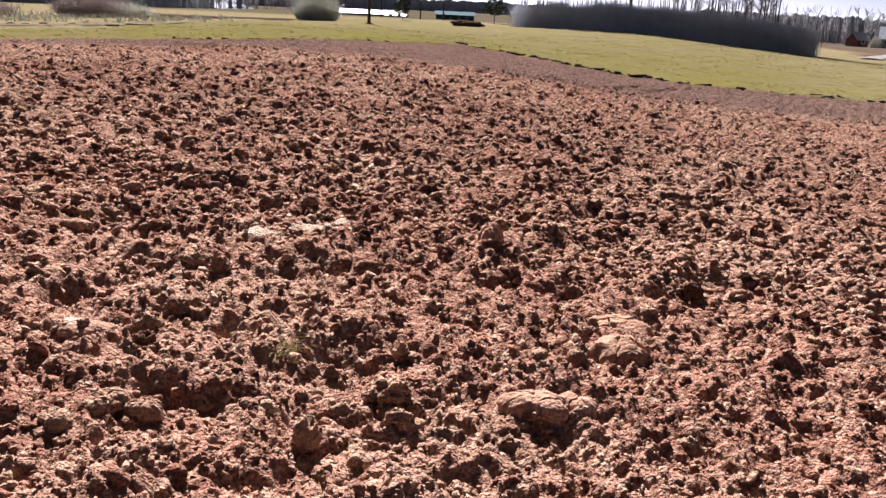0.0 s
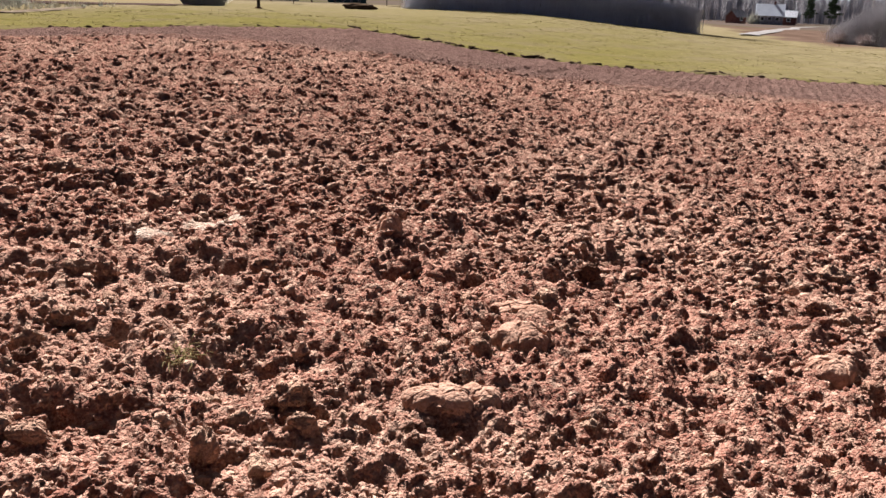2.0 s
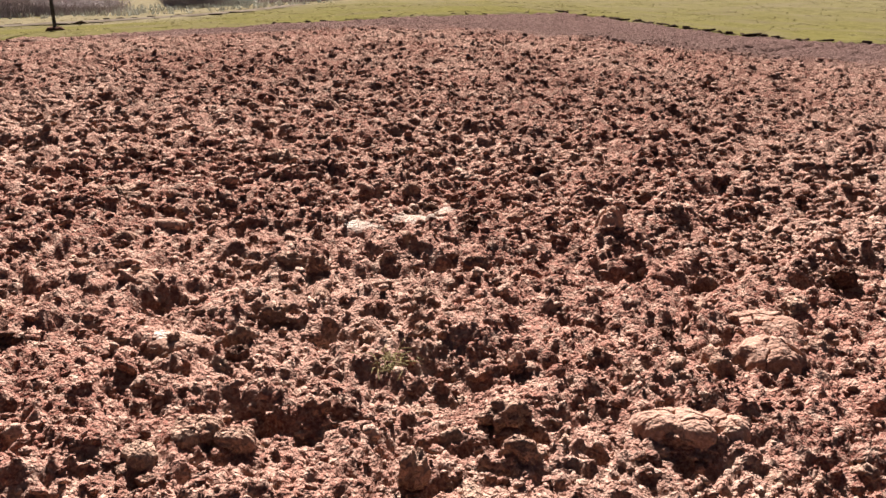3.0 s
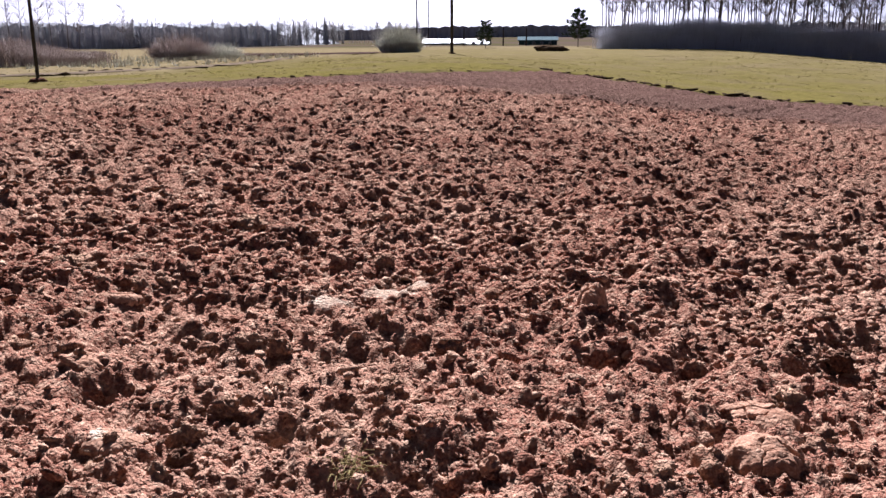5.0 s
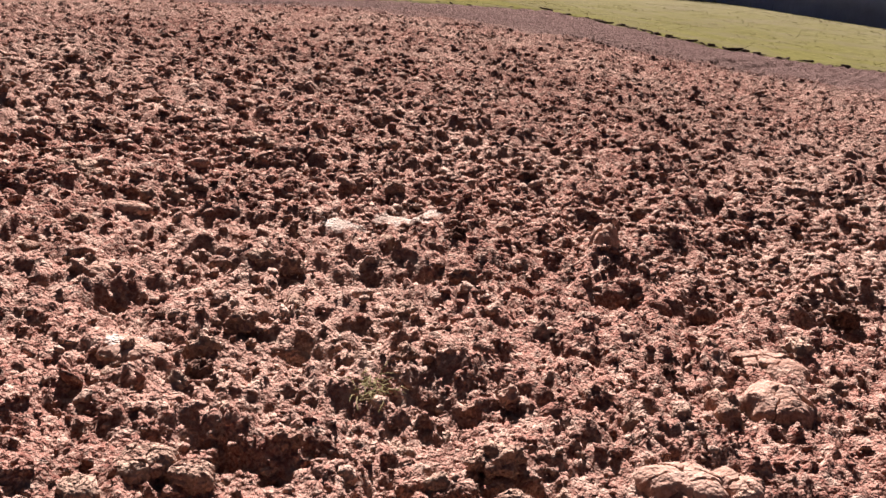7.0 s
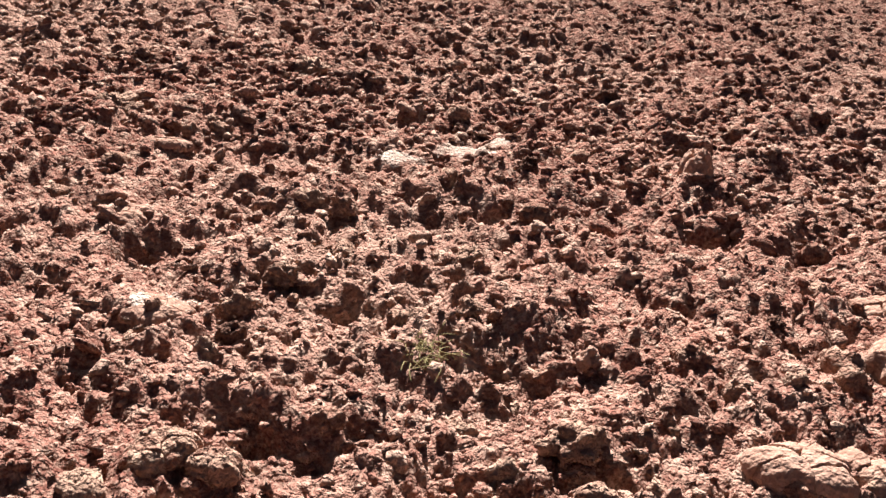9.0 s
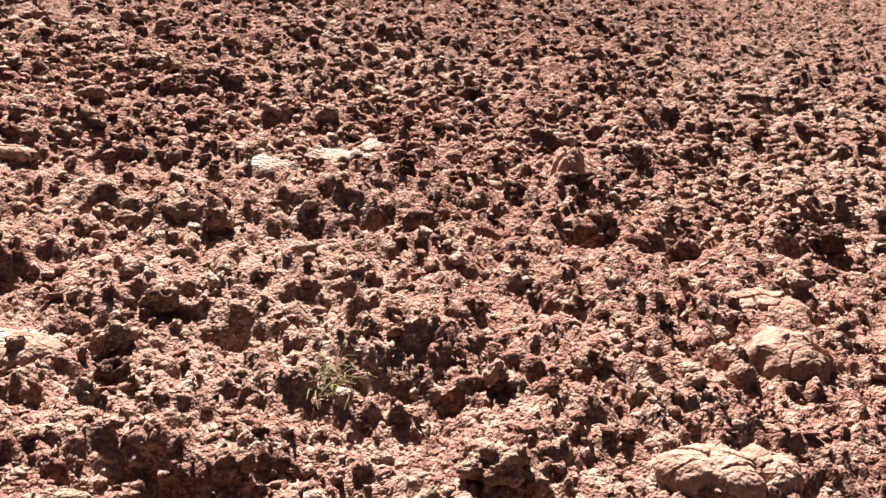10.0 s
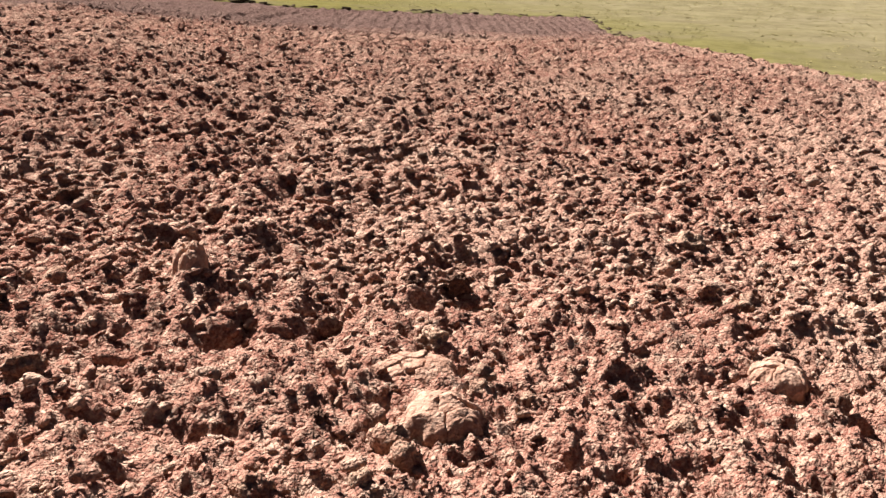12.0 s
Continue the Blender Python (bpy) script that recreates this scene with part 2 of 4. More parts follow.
def tubes(name, segs, material, sides=4):
    """One mesh of tapered tubes: segments of (start, end, radius at start, radius at end)."""
    a = np.array([s[0] for s in segs], float)
    b = np.array([s[1] for s in segs], float)
    ra = np.array([s[2] for s in segs])[:, None]
    rb = np.array([s[3] for s in segs])[:, None]
    d = b - a
    d /= np.linalg.norm(d, axis=1, keepdims=True) + 1e-9
    ref = np.where(np.abs(d[:, 2:3]) > 0.9, np.array([[1.0, 0, 0]]), np.array([[0, 0, 1.0]]))
    u = np.cross(d, ref)
    u /= np.linalg.norm(u, axis=1, keepdims=True) + 1e-9
    v = np.cross(d, u)
    n = len(segs)
    verts = np.empty((n, 2 * sides, 3))
    for k in range(sides):
        w = 2 * math.pi * k / sides
        off = u * math.cos(w) + v * math.sin(w)
        verts[:, k] = a + off * ra
        verts[:, sides + k] = b + off * rb
    base = (np.arange(n) * 2 * sides)[:, None]
    quads = [np.concatenate([base + k, base + (k + 1) % sides, base + sides + (k + 1) % sides, base + sides + k], 1) for k in range(sides)]
    return mesh_from_arrays(name, verts.reshape(-1, 3), np.concatenate(quads), material)


# ---- relief ----
def hash01(ix, iy, seed):
    h = (ix * 374761393 + iy * 668265263 + seed * 974634777).astype(np.int64) & 0xFFFFFFFF
    h = ((h ^ (h >> 13)) * 1274126177) & 0xFFFFFFFF
    h = ((h ^ (h >> 16)) * 2246822519) & 0xFFFFFFFF
    return ((h ^ (h >> 15)) & 0xFFFFFF) / float(0xFFFFFF)


def value_noise(x, y, size, seed):
    x, y = x / size, y / size
    ix, iy = np.floor(x).astype(np.int64), np.floor(y).astype(np.int64)
    fx, fy = x - ix, y - iy
    fx, fy = fx * fx * (3 - 2 * fx), fy * fy * (3 - 2 * fy)
    a = hash01(ix, iy, seed) * (1 - fx) + hash01(ix + 1, iy, seed) * fx
    b = hash01(ix, iy + 1, seed) * (1 - fx) + hash01(ix + 1, iy + 1, seed) * fx
    return (a * (1 - fy) + b * fy) * 2 - 1


def swell(x, y, size, seed):
    """Smooth gradient noise, about -1 to 1."""
    x, y = x / size, y / size
    ix, iy = np.floor(x).astype(np.int64), np.floor(y).astype(np.int64)
    fx, fy = x - ix, y - iy
    ux, uy = fx * fx * (3 - 2 * fx), fy * fy * (3 - 2 * fy)

    def corner(i, j):
        w = hash01(ix + i, iy + j, seed) * 6.2832
        return np.cos(w) * (fx - i) + np.sin(w) * (fy - j)

    a = corner(0, 0) * (1 - ux) + corner(1, 0) * ux
    b = corner(0, 1) * (1 - ux) + corner(1, 1) * ux
    return (a * (1 - uy) + b * uy) * 1.5


def clods(x, y, size, share, seed, tilt=0.5, edge=0.5, wide=1.0):
    """Rounded lumps of about that size, one in each cell that has one; 0 to about 1."""
    x, y = x / size, y / size
    ix, iy = np.floor(x).astype(np.int64), np.floor(y).astype(np.int64)
    best = np.zeros_like(x)
    for i in (-1, 0, 1):
        for j in (-1, 0, 1):
            cx, cy = ix + i, iy + j
            r1, r2, r3, r4 = (hash01(cx, cy, seed + k) for k in range(4))
            dx, dy = x - cx - r1, y - cy - r2
            w = r4 * 6.283
            c, s = np.cos(w), np.sin(w)
            ex, ey = (dx * c + dy * s) / (0.46 + 0.44 * r3) / wide, (dy * c - dx * s) / (0.34 + 0.34 * r3) / wide
            q = np.clip(1 - (ex * ex + ey * ey), 0, 1)
            lump = q ** edge * (0.40 + 0.60 * r3 + tilt * (dx * np.cos(w * 3) + dy * np.sin(w * 3)))
            best = np.maximum(best, np.where(hash01(cx, cy, seed + 9) < share, lump, 0))
    return best


def smooth01(v, lo, hi):
    k = np.clip((v - lo) / (hi - lo), 0, 1)
    return k * k * (3 - 2 * k)


def height(x, y):
    """The lie of the land: a broad spur that falls away to the east, a rise beyond the field, a plain far off."""
    x, y = np.asarray(x, float), np.asarray(y, float)
    z = np.where(x > 1.5, -1.05 * np.tanh((x - 1.5) / 9), 0.30 * np.tanh((1.5 - x) / 3))
    z = z - 0.9 * np.tanh(np.maximum(0, -3 - x) * 0.035 / 0.9) + 0.5 * np.tanh(y / 45)
    z = z - 0.07 * np.exp(-((x - 1) ** 2 + (y - 4) ** 2) / 18)
    beyond = 0.30 - 1.25 * smooth01(x, 14, 36) - 0.35 * smooth01(-x, 8, 30)
    w = smooth01(y, 36, 62)
    z = z * (1 - w) + beyond * w
    k = smooth01(np.hypot(x, y), 100, 220)
    return z * (1 - k) - (0.7 + 1.7 * smooth01(x, 25, 90) + 2.5 * smooth01(-x, 35, 150)) * k


def lie(x, y):
    return float(height(x, y))


EDGE = [(-60, 8), (-30, 19), (-14, 23.8), (-7.5, 26.7), (-3.5, 27.6), (-0.8, 30.6), (1.3, 35.3), (3.2, 34.5), (6.1, 32.0), (9.1, 29.9),
        (13.4, 30.1), (19.6, 28.0), (16.8, 22.6), (17.2, 18.3), (16.8, 13), (15.5, 0), (14, -25), (-60, -25)]


def inside(x, y):
    """Signed distance to the field's edge, positive within the field."""
    best = np.full(x.shape, 1e9)
    odd = np.zeros(x.shape, bool)
    for (ax, ay), (bx, by) in zip(EDGE, EDGE[1:] + EDGE[:1]):
        dx, dy = bx - ax, by - ay
        t = np.clip(((x - ax) * dx + (y - ay) * dy) / (dx * dx + dy * dy), 0, 1)
        best = np.minimum(best, np.hypot(x - ax - t * dx, y - ay - t * dy))
        if ay != by:
            odd ^= ((ay > y) != (by > y)) & (x < (bx - ax) * (y - ay) / (by - ay) + ax)
    return np.where(odd, best, -best)


def headland(x, y):
    """1 on the finely worked strip along the far and eastern edge."""
    d = inside(x, y) + 0.9 * value_noise(x, y, 2.5, 71)
    return smooth01(y + 0.9 * value_noise(x, y, 1.7, 72), 20.5, 23.5) * smooth01(x, -16, -8) * smooth01(d, 9, 6)


PITS = [(-0.22, 3.22, 0.13, 0.06), (0.27, 3.20, 0.06, 0.04), (1.26, 3.34, 0.06, 0.10), (0.79, 3.79, 0.11, 0.06), (1.48, 3.29, 0.05, 0.10),
        (-0.23, 3.74, 0.06, 0.07), (-0.37, 5.24, 0.06, 0.06), (1.68, 5.25, 0.08, 0.08), (2.87, 5.45, 0.15, 0.07), (-0.56, 4.15, 0.13, 0.07),
        (-0.57, 2.80, 0.12, 0.06), (2.73, 5.36, 0.09, 0.06), (4.15, 3.82, 0.13, 0.08), (0.30, 3.95, 0.07, 0.06)]


PALE_LUMP, BROWN_NET = "pale dried lump of clay split by deep cracks", "brown lump of clay broken by a net of cracks"
CRACKED = [(2.37, 4.72, 0.34, 0.32, 0.11, 9, 3, PALE_LUMP), (2.29, 4.30, 0.36, 0.30, 0.17, 6, 5, "domed pale lump of clay with cracks in its top"),
           (1.78, 3.54, 0.27, 0.26, 0.11, 7, 8, "broad pale lump of dried clay with a wide crack"), (1.97, 3.58, 0.18, 0.21, 0.11, 4, 9, "pale lump of clay leaning on a larger one"),
           (0.08, 3.04, 0.18, 0.18, 0.09, 7, 12, BROWN_NET), (0.23, 3.04, 0.13, 0.13, 0.07, 5, 14, BROWN_NET),
           (-0.30, 3.70, 0.28, 0.20, 0.06, 8, 15, "low pale slab of turned clay with fine cracks"), (-0.76, 4.36, 0.28, 0.16, 0.06, 5, 17, "low pale slab of turned clay"),
           (4.06, 4.28, 0.32, 0.26, 0.14, 6, 18, "large pale lump of dried clay"),            (1.64, 5.86, 0.21, 0.22, 0.34, 4, 24, "upright pale lump of clay with a dark hollow beneath"), (-1.02, 5.22, 0.26, 0.14, 0.06, 4, 26, "low pale slab of turned clay"),
           (5.20, 6.72, 0.30, 0.20, 0.11, 4, 27, "pale flat-topped lump of clay")]
RUTS = [((8.6, 27.9), (6.3, 23.8), 0.13, 0.09), ((8.1, 28.1), (5.8, 24.5), 0.13, 0.08), ((-1.2, 20.2), (1.6, 22.7), 0.18, 0.10)]


def tilth(x, y, cell):
    """The broken surface of the ploughed soil; lumps smaller than the mesh there are left out."""
    wx = x + 0.05 * swell(x, y, 0.17, 1) + 0.018 * swell(x, y, 0.06, 2) + 0.007 * swell(x, y, 0.026, 21)
    wy = y + 0.05 * swell(x, y, 0.17, 3) + 0.018 * swell(x, y, 0.06, 4) + 0.007 * swell(x, y, 0.026, 22)
    fine = headland(x, y)
    h = 0.05 * swell(x, y, 1.3, 5) + (0.045 * swell(wx, wy, 0.5, 6) + 0.018 * swell(wx, wy, 0.24, 7)) * (1 - 0.6 * fine)
    # turned slices, then clods that lie on them, then nodules that cover both
    slices = np.zeros_like(x)
    for size, tall, seed in ((0.42, 0.034, 200), (0.23, 0.034, 201), (0.13, 0.028, 202), (0.075, 0.021, 203), (0.043, 0.0145, 204), (0.025, 0.009, 205)):
        slices += tall * smooth01(size / cell, 1.3, 2.6) * swell(wx, wy, size, seed)
    big = np.zeros_like(x)
    for size, share, tall, seed in ((0.34, 0.05, 0.075, 10), (0.20, 0.14, 0.060, 30), (0.12, 0.55, 0.046, 50)):
        big = np.maximum(big, tall * smooth01(size / cell, 0.9, 1.8) * clods(wx, wy, size, share, seed, 0.5, 0.62, 0.88))
    small = np.zeros_like(x)
    for size, share, tall, seed in ((0.085, 0.92, 0.038, 70), (0.052, 0.95, 0.029, 90), (0.031, 0.95, 0.021, 110), (0.018, 0.95, 0.012, 130)):
        seen = smooth01(size / cell, 1.3, 2.6)
        if seen.max() > 0:
            small += tall * seen * clods(wx, wy, size, share, seed, 0.6, 0.6, 0.86)
    pits = 0.028 * clods(wx + 3.3, wy + 1.7, 0.36, 0.20, 120)
    bold = 0.42 + 0.50 * smooth01(cell, 0.008, 0.030)
    h += (slices + bold * (big + small) - pits) * (1 - 0.45 * fine) - 0.055
    # the dried lumps lie clear of the broken soil
    for px, py, w, d in ((c[0], c[1], c[2], c[3]) for c in CRACKED):
        k = np.exp(-((((x - px) / (0.42 * w)) ** 2 + ((y - py) / (0.42 * d)) ** 2) ** 2))
        h = h * (1 - k) - 0.01 * k
    for px, py, r in BLEACHED:
        k = np.exp(-(((x - px) ** 2 + (y - py) ** 2) / r ** 2) ** 2)
        h = h * (1 - 0.85 * k) + 0.005 * k
    for px, py, r, deep in PITS:
        h -= deep * np.exp(-(((x - px) ** 2 + ((y - py) * 1.35) ** 2) / r ** 2) ** 2)
    for (ax, ay), (bx, by), r, deep in RUTS:
        dx, dy = bx - ax, by - ay
        t = np.clip(((x - ax) * dx + (y - ay) * dy) / (dx * dx + dy * dy), 0, 1)
        h -= deep * np.exp(-((x - ax - t * dx + 0.1 * swell(x, y, 0.8, 15)) ** 2 + (y - ay - t * dy) ** 2) / r ** 2)
    # furrows run towards the north-north-east
    rows = 0.5 + 0.5 * np.cos((0.906 * x - 0.423 * y + 0.12 * swell(x, y, 1.5, 9)) / 0.47 * 6.283)
    h += 0.018 * rows * (1 - fine)
    drills = 0.5 + 0.5 * np.cos((0.906 * x - 0.423 * y + 0.06 * swell(x, y, 1.1, 19)) / 0.31 * 6.283)
    h += 0.036 * fine * drills * smooth01(x, 7, 11) + 0.02 * fine * value_noise(x, y, 0.3, 8)
    return h


def field_height(x, y, cell):
    d = inside(x, y)
    return height(x, y) + tilth(x, y, cell) + 0.03 - 0.16 * smooth01(d, 0.35, -0.1)


# ---- ground ----
def fan(radii, angles, cx, cy):
    r, a = np.meshgrid(radii, angles, indexing="ij")
    return cx + r * np.sin(a), cy + r * np.cos(a), r


def grid_faces(rows, cols):
    i = (np.arange(rows - 1)[:, None] * cols + np.arange(cols - 1)[None]).ravel()
    return np.stack([i, i + cols, i + cols + 1, i + 1], 1)


angles = np.concatenate([np.radians(np.linspace(-180, -50, 36, endpoint=False)), np.radians(np.linspace(-50, 70, 330, endpoint=False)),
                         np.radians(np.linspace(70, 180, 30))])
radii = np.concatenate([[0.0], np.linspace(3, 60, 170), np.geomspace(61, 3500, 60)])
gx, gy, gr = fan(radii, angles, 1.0, 1.0)
gz = height(gx, gy) - 0.40 * smooth01(inside(gx, gy), 0.15, 0.75)
gz += (0.035 * value_noise(gx, gy, 1.4, 40) + 0.03 * value_noise(gx, gy, 0.6, 41)) * smooth01(gr, 120, 60)
gz += smooth01(gr, 500, 1500) * (2 + 2 * value_noise(gx, gy, 420, 43)) + 0.12 * value_noise(gx, gy, 14, 44) * smooth01(gr, 40, 90)
ground = tagged(new("ground", mesh_from_arrays("ground", np.stack([gx.ravel(), gy.ravel(), gz.ravel()], 1), grid_faces(*gx.shape), GRASS)),
                "spring meadow of short yellow-green grass with dry patches", "ground", kind="structure")

COLS = 880
rings = [2.45]
while rings[-1] < 38:
    rings.append(rings[-1] + 0.0035 * min(rings[-1], 8) * max(1, rings[-1] / 8) ** 0.6)
ROWS = len(rings)


def cell_size(r):
    """The spacing of the field's mesh at that distance from its centre."""
    return np.maximum(0.0020 * r, 0.0016 * np.minimum(r, 8) * np.maximum(1, r / 8) ** 0.6)


fx, fy, fr = fan(np.array(rings), np.radians(np.linspace(-45, 58, COLS)), 1.25, -0.55)
fz = field_height(fx, fy, cell_size(fr))
keep = inside(fx, fy).ravel() > -0.05
quads = grid_faces(ROWS, COLS)
quads = quads[keep[quads].all(1)]
field = tagged(new("ploughed_field", mesh_from_arrays("ploughed_field", np.stack([fx.ravel(), fy.ravel(), fz.ravel()], 1), quads, SOIL)),
               "freshly ploughed reddish-brown clay soil broken into clods", "field", kind="structure")
# the rest of the field, behind and to the sides: finer near the path
for x0, x1, y0, y1, cell, lift in ((-9.0, 12.0, -9.0, 5.0, 0.048, -0.02), (-60.0, 17.0, -25.0, 27.0, 0.34, 0.02)):
    bx, by = np.meshgrid(np.arange(x0, x1, cell), np.arange(y0, y1, cell), indexing="ij")
    dx, dy = bx - 1.25, by + 0.55
    ang, rad = np.degrees(np.arctan2(dx, dy)), np.hypot(dx, dy)
    spare = (ang > -44.7) & (ang < 57.7) & (rad > 2.6)
    if cell > 0.1:
        spare |= (bx > -8.6) & (bx < 11.6) & (by > -8.6) & (by < 4.6)
    bz = field_height(bx, by, np.full(bx.shape, cell)) + lift
    quads = grid_faces(*bx.shape)
    quads = quads[(inside(bx, by) > -0.05).ravel()[quads].all(1) & ~spare.ravel()[quads].all(1)]
    part("outer_soil", mesh_from_arrays("outer_soil", np.stack([bx.ravel(), by.ravel(), bz.ravel()], 1), quads[:, ::-1], SOIL, cell > 0.1), field)


def soil_top(x, y):
    a, b = np.array([float(x)]), np.array([float(y)])
    return float(field_height(a, b, cell_size(np.hypot(a - 1.25, b + 0.55)))[0])


def track(name, points, width, material, label):
    """A worn strip that lies on the ground along a line."""
    verts, faces = [], []
    pts = []
    for (ax, ay), (bx_, by_) in zip(points, points[1:]):
        n = max(2, int(math.hypot(bx_ - ax, by_ - ay) / 0.8))
        pts += [(ax + (bx_ - ax) * k / n, ay + (by_ - ay) * k / n) for k in range(n)]
    pts.append(points[-1])
    for i, (px, py) in enumerate(pts):
        q, p = pts[min(i + 1, len(pts) - 1)], pts[max(i - 1, 0)]
        w = math.hypot(q[0] - p[0], q[1] - p[1])
        nx, ny = -(q[1] - p[1]) / w, (q[0] - p[0]) / w
        for s in (-0.5, -0.25, 0, 0.25, 0.5):
            ww = width * s * (1 + 0.25 * noise.noise((px * 0.5, py * 0.5, s)))
            vx, vy = px + nx * ww, py + ny * ww
            verts.append((vx, vy, lie(vx, vy) + 0.09 - 0.25 * abs(s) ** 2 + 0.03 * noise.noise((vx, vy, 3))))
        if i:
            for k in range(4):
                a = (i - 1) * 5 + k
                faces.append((a, a + 1, a + 6, a + 5))
    return tagged(new(name, mesh_from(name, verts, faces, material)), label, "track", kind="structure")
track("road", [(-60, 26), (-30, 31), (-20, 33.2), (-17, 35.4), (-14.6, 37.5), (-13.8, 41), (-14, 46), (-15, 54)], 1.1, SAND, "pale dirt track across the meadow")
track("road", [(40, 84), (46, 93.6), (60, 116), (80, 152), (103, 196), (118, 214), (135, 226)], 2.0, GRAVEL, "pale gravel track that curves up to the farmstead")
track("tilled_strip", [(-34, 86), (-25, 79), (-18, 74), (-11.5, 71.5)], 7.0, TILLED, "strip of dark tilled soil across the meadow")


# ---- plants ----
def lump(name, sx, sy, sz, material, seed, detail=3, rough=0.28, flat=0.35, facets=0.0):
    """An uneven lump standing on z = 0, its foot cut flat."""
    bm = bmesh.new()
    bmesh.ops.create_icosphere(bm, subdivisions=detail, radius=1)
    o = Vector((seed * 7.3, seed * 3.1, seed * 1.7))
    for v in bm.verts:
        p = v.co.copy()
        d = 1 + rough * noise.noise(p * 1.3 + o) + rough * 0.7 * noise.noise(p * 2.9 + o) + rough * 0.45 * noise.noise(p * 6.5 + o)
        if facets:
            d += facets * (noise.cell(p * 1.6 + o) - 0.5)
        p *= d
        if p.z < -flat:
            p.z = -flat + (p.z + flat) * 0.15
        v.co = Vector((p.x * sx / 2, p.y * sy / 2, (p.z + flat) * sz / (1 + flat)))
    me = bpy.data.meshes.new(name)
    bm.to_mesh(me)
    bm.free()
    me.materials.append(material)
    me.polygons.foreach_set("use_smooth", [True] * len(me.polygons))
    return me


def branch_out(rng, segs, p, d, length, radius, depth, spread, lift):
    """Grow a limb with side branches into segs."""
    steps = 3 if depth else 2
    for k in range(steps):
        d = (d + Vector((rng.uniform(-1, 1), rng.uniform(-1, 1), rng.uniform(-1, 1) + lift)) * 0.13).normalized()
        q = p + d * length / steps
        r2 = max(radius * (1 - 0.2), 0.017)
        segs.append((p, q, radius, r2))
        if depth:
            for _ in range(2 if depth > 1 else 3):
                side = Vector((rng.uniform(-1, 1), rng.uniform(-1, 1), rng.uniform(-0.2, 0.6))).normalized()
                branch_out(rng, segs, q, (d + side * spread).normalized(), length * rng.uniform(0.4, 0.6), r2 * 0.55, depth - 1, spread, lift)
        p, radius = q, r2


def bare_tree(name, h, seed, bark, label, category="tree", low=0.24, slim=0.9):
    """A leafless tree: a tapered trunk and a crown of limbs and twigs."""
    rng = random.Random(seed)
    tree = new(name)
    trunk, crown = [], []
    p, lean = Vector((0, 0, -0.2)), Vector((rng.uniform(-0.07, 0.07), rng.uniform(-0.07, 0.07), 1)).normalized()
    n = 9
    r = h * 0.0058
    for k in range(n):
        lean = (lean + Vector((rng.uniform(-1, 1), rng.uniform(-1, 1), 0)) * 0.035).normalized()
        q = p + lean * (h + 0.2) / n
        r2 = r * 0.90
        trunk.append((p, q, r, r2))
        if k / n > low:
            for _ in range(5):
                w = rng.uniform(0, 6.283)
                out = Vector((math.cos(w), math.sin(w), rng.uniform(0.6, 1.3))).normalized()
                branch_out(rng, crown, q, out, h * 0.15 * slim * rng.uniform(0.6, 1.2), r2 * 0.5, 1, 0.9, 0.4)
        p, r = q, r2
    part("trunk", tubes("trunk", trunk, bark, 6), tree)
    part("crown", tubes("crown", crown, TREETWIG, 3), tree, "bare twiggy crown")
    return tagged(tree, label, category)


def shrub(name, w, d, h, n, material, seed, label, fan_out=0.5):
    """A leafless bush: many thin stems that rise from the ground and fork."""
    rng = random.Random(seed)
    segs = []
    for _ in range(n):
        a, r = rng.uniform(0, 6.283), math.sqrt(rng.random())
        bx0, by0 = math.cos(a) * r, math.sin(a) * r
        top = h * (1 - 0.55 * r ** 2.2) * rng.uniform(0.4, 1.05)
        p = Vector((bx0 * w * 0.36, by0 * d * 0.36, -0.05))
        q = Vector((bx0 * w * 0.43 + rng.gauss(0, 0.09), by0 * d * 0.43 + rng.gauss(0, 0.09), top * 0.5))
        e = Vector((bx0 * w * 0.5 + rng.gauss(0, 0.28), by0 * d * 0.5 + rng.gauss(0, 0.28), top))
        segs.append((p, q, 0.016, 0.012))
        segs.append((q, e, 0.012, 0.005))
        f = q + Vector((rng.gauss(0, fan_out * 0.4), rng.gauss(0, fan_out * 0.4), top * rng.uniform(0.2, 0.42)))
        segs.append((q, f, 0.010, 0.005))
    bush = new(name)
    part("crown", tubes("crown", segs, material, 3), bush)
    return tagged(bush, label, "bush")


def scrub_band(name, line, depth, h, n, material, seed, label, thin=1.0):
    """A dense strip of leafless scrub along a line of points (x, y, height factor)."""
    rng = random.Random(seed)
    segs = []
    for _ in range(n):
        k = rng.uniform(0, len(line) - 1.001)
        i = int(k)
        f = k - i
        x = line[i][0] + (line[i + 1][0] - line[i][0]) * f + rng.gauss(0, 0.3)
        y = line[i][1] + (line[i + 1][1] - line[i][1]) * f + rng.uniform(0, depth)
        g = line[i][2] + (line[i + 1][2] - line[i][2]) * f
        top = h * g * (0.85 + 0.18 * noise.noise((x * 0.35, y * 0.2, seed))) * rng.uniform(0.7, 1.0) ** 0.5
        z = lie(x, y)
        p = Vector((x, y, z - 0.1))
        q = p + Vector((rng.gauss(0, 0.12), rng.gauss(0, 0.12), top * 0.55))
        segs.append((p, q, 0.020 * thin, 0.016 * thin))
        for _ in range(2):
            segs.append((q, q + Vector((rng.gauss(0, 0.22), rng.gauss(0, 0.2), top * rng.uniform(0.3, 0.48))), 0.016 * thin, 0.006 * thin))
    return tagged(new(name, tubes(name, segs, material, 3)), label, "scrub", kind="stuff")


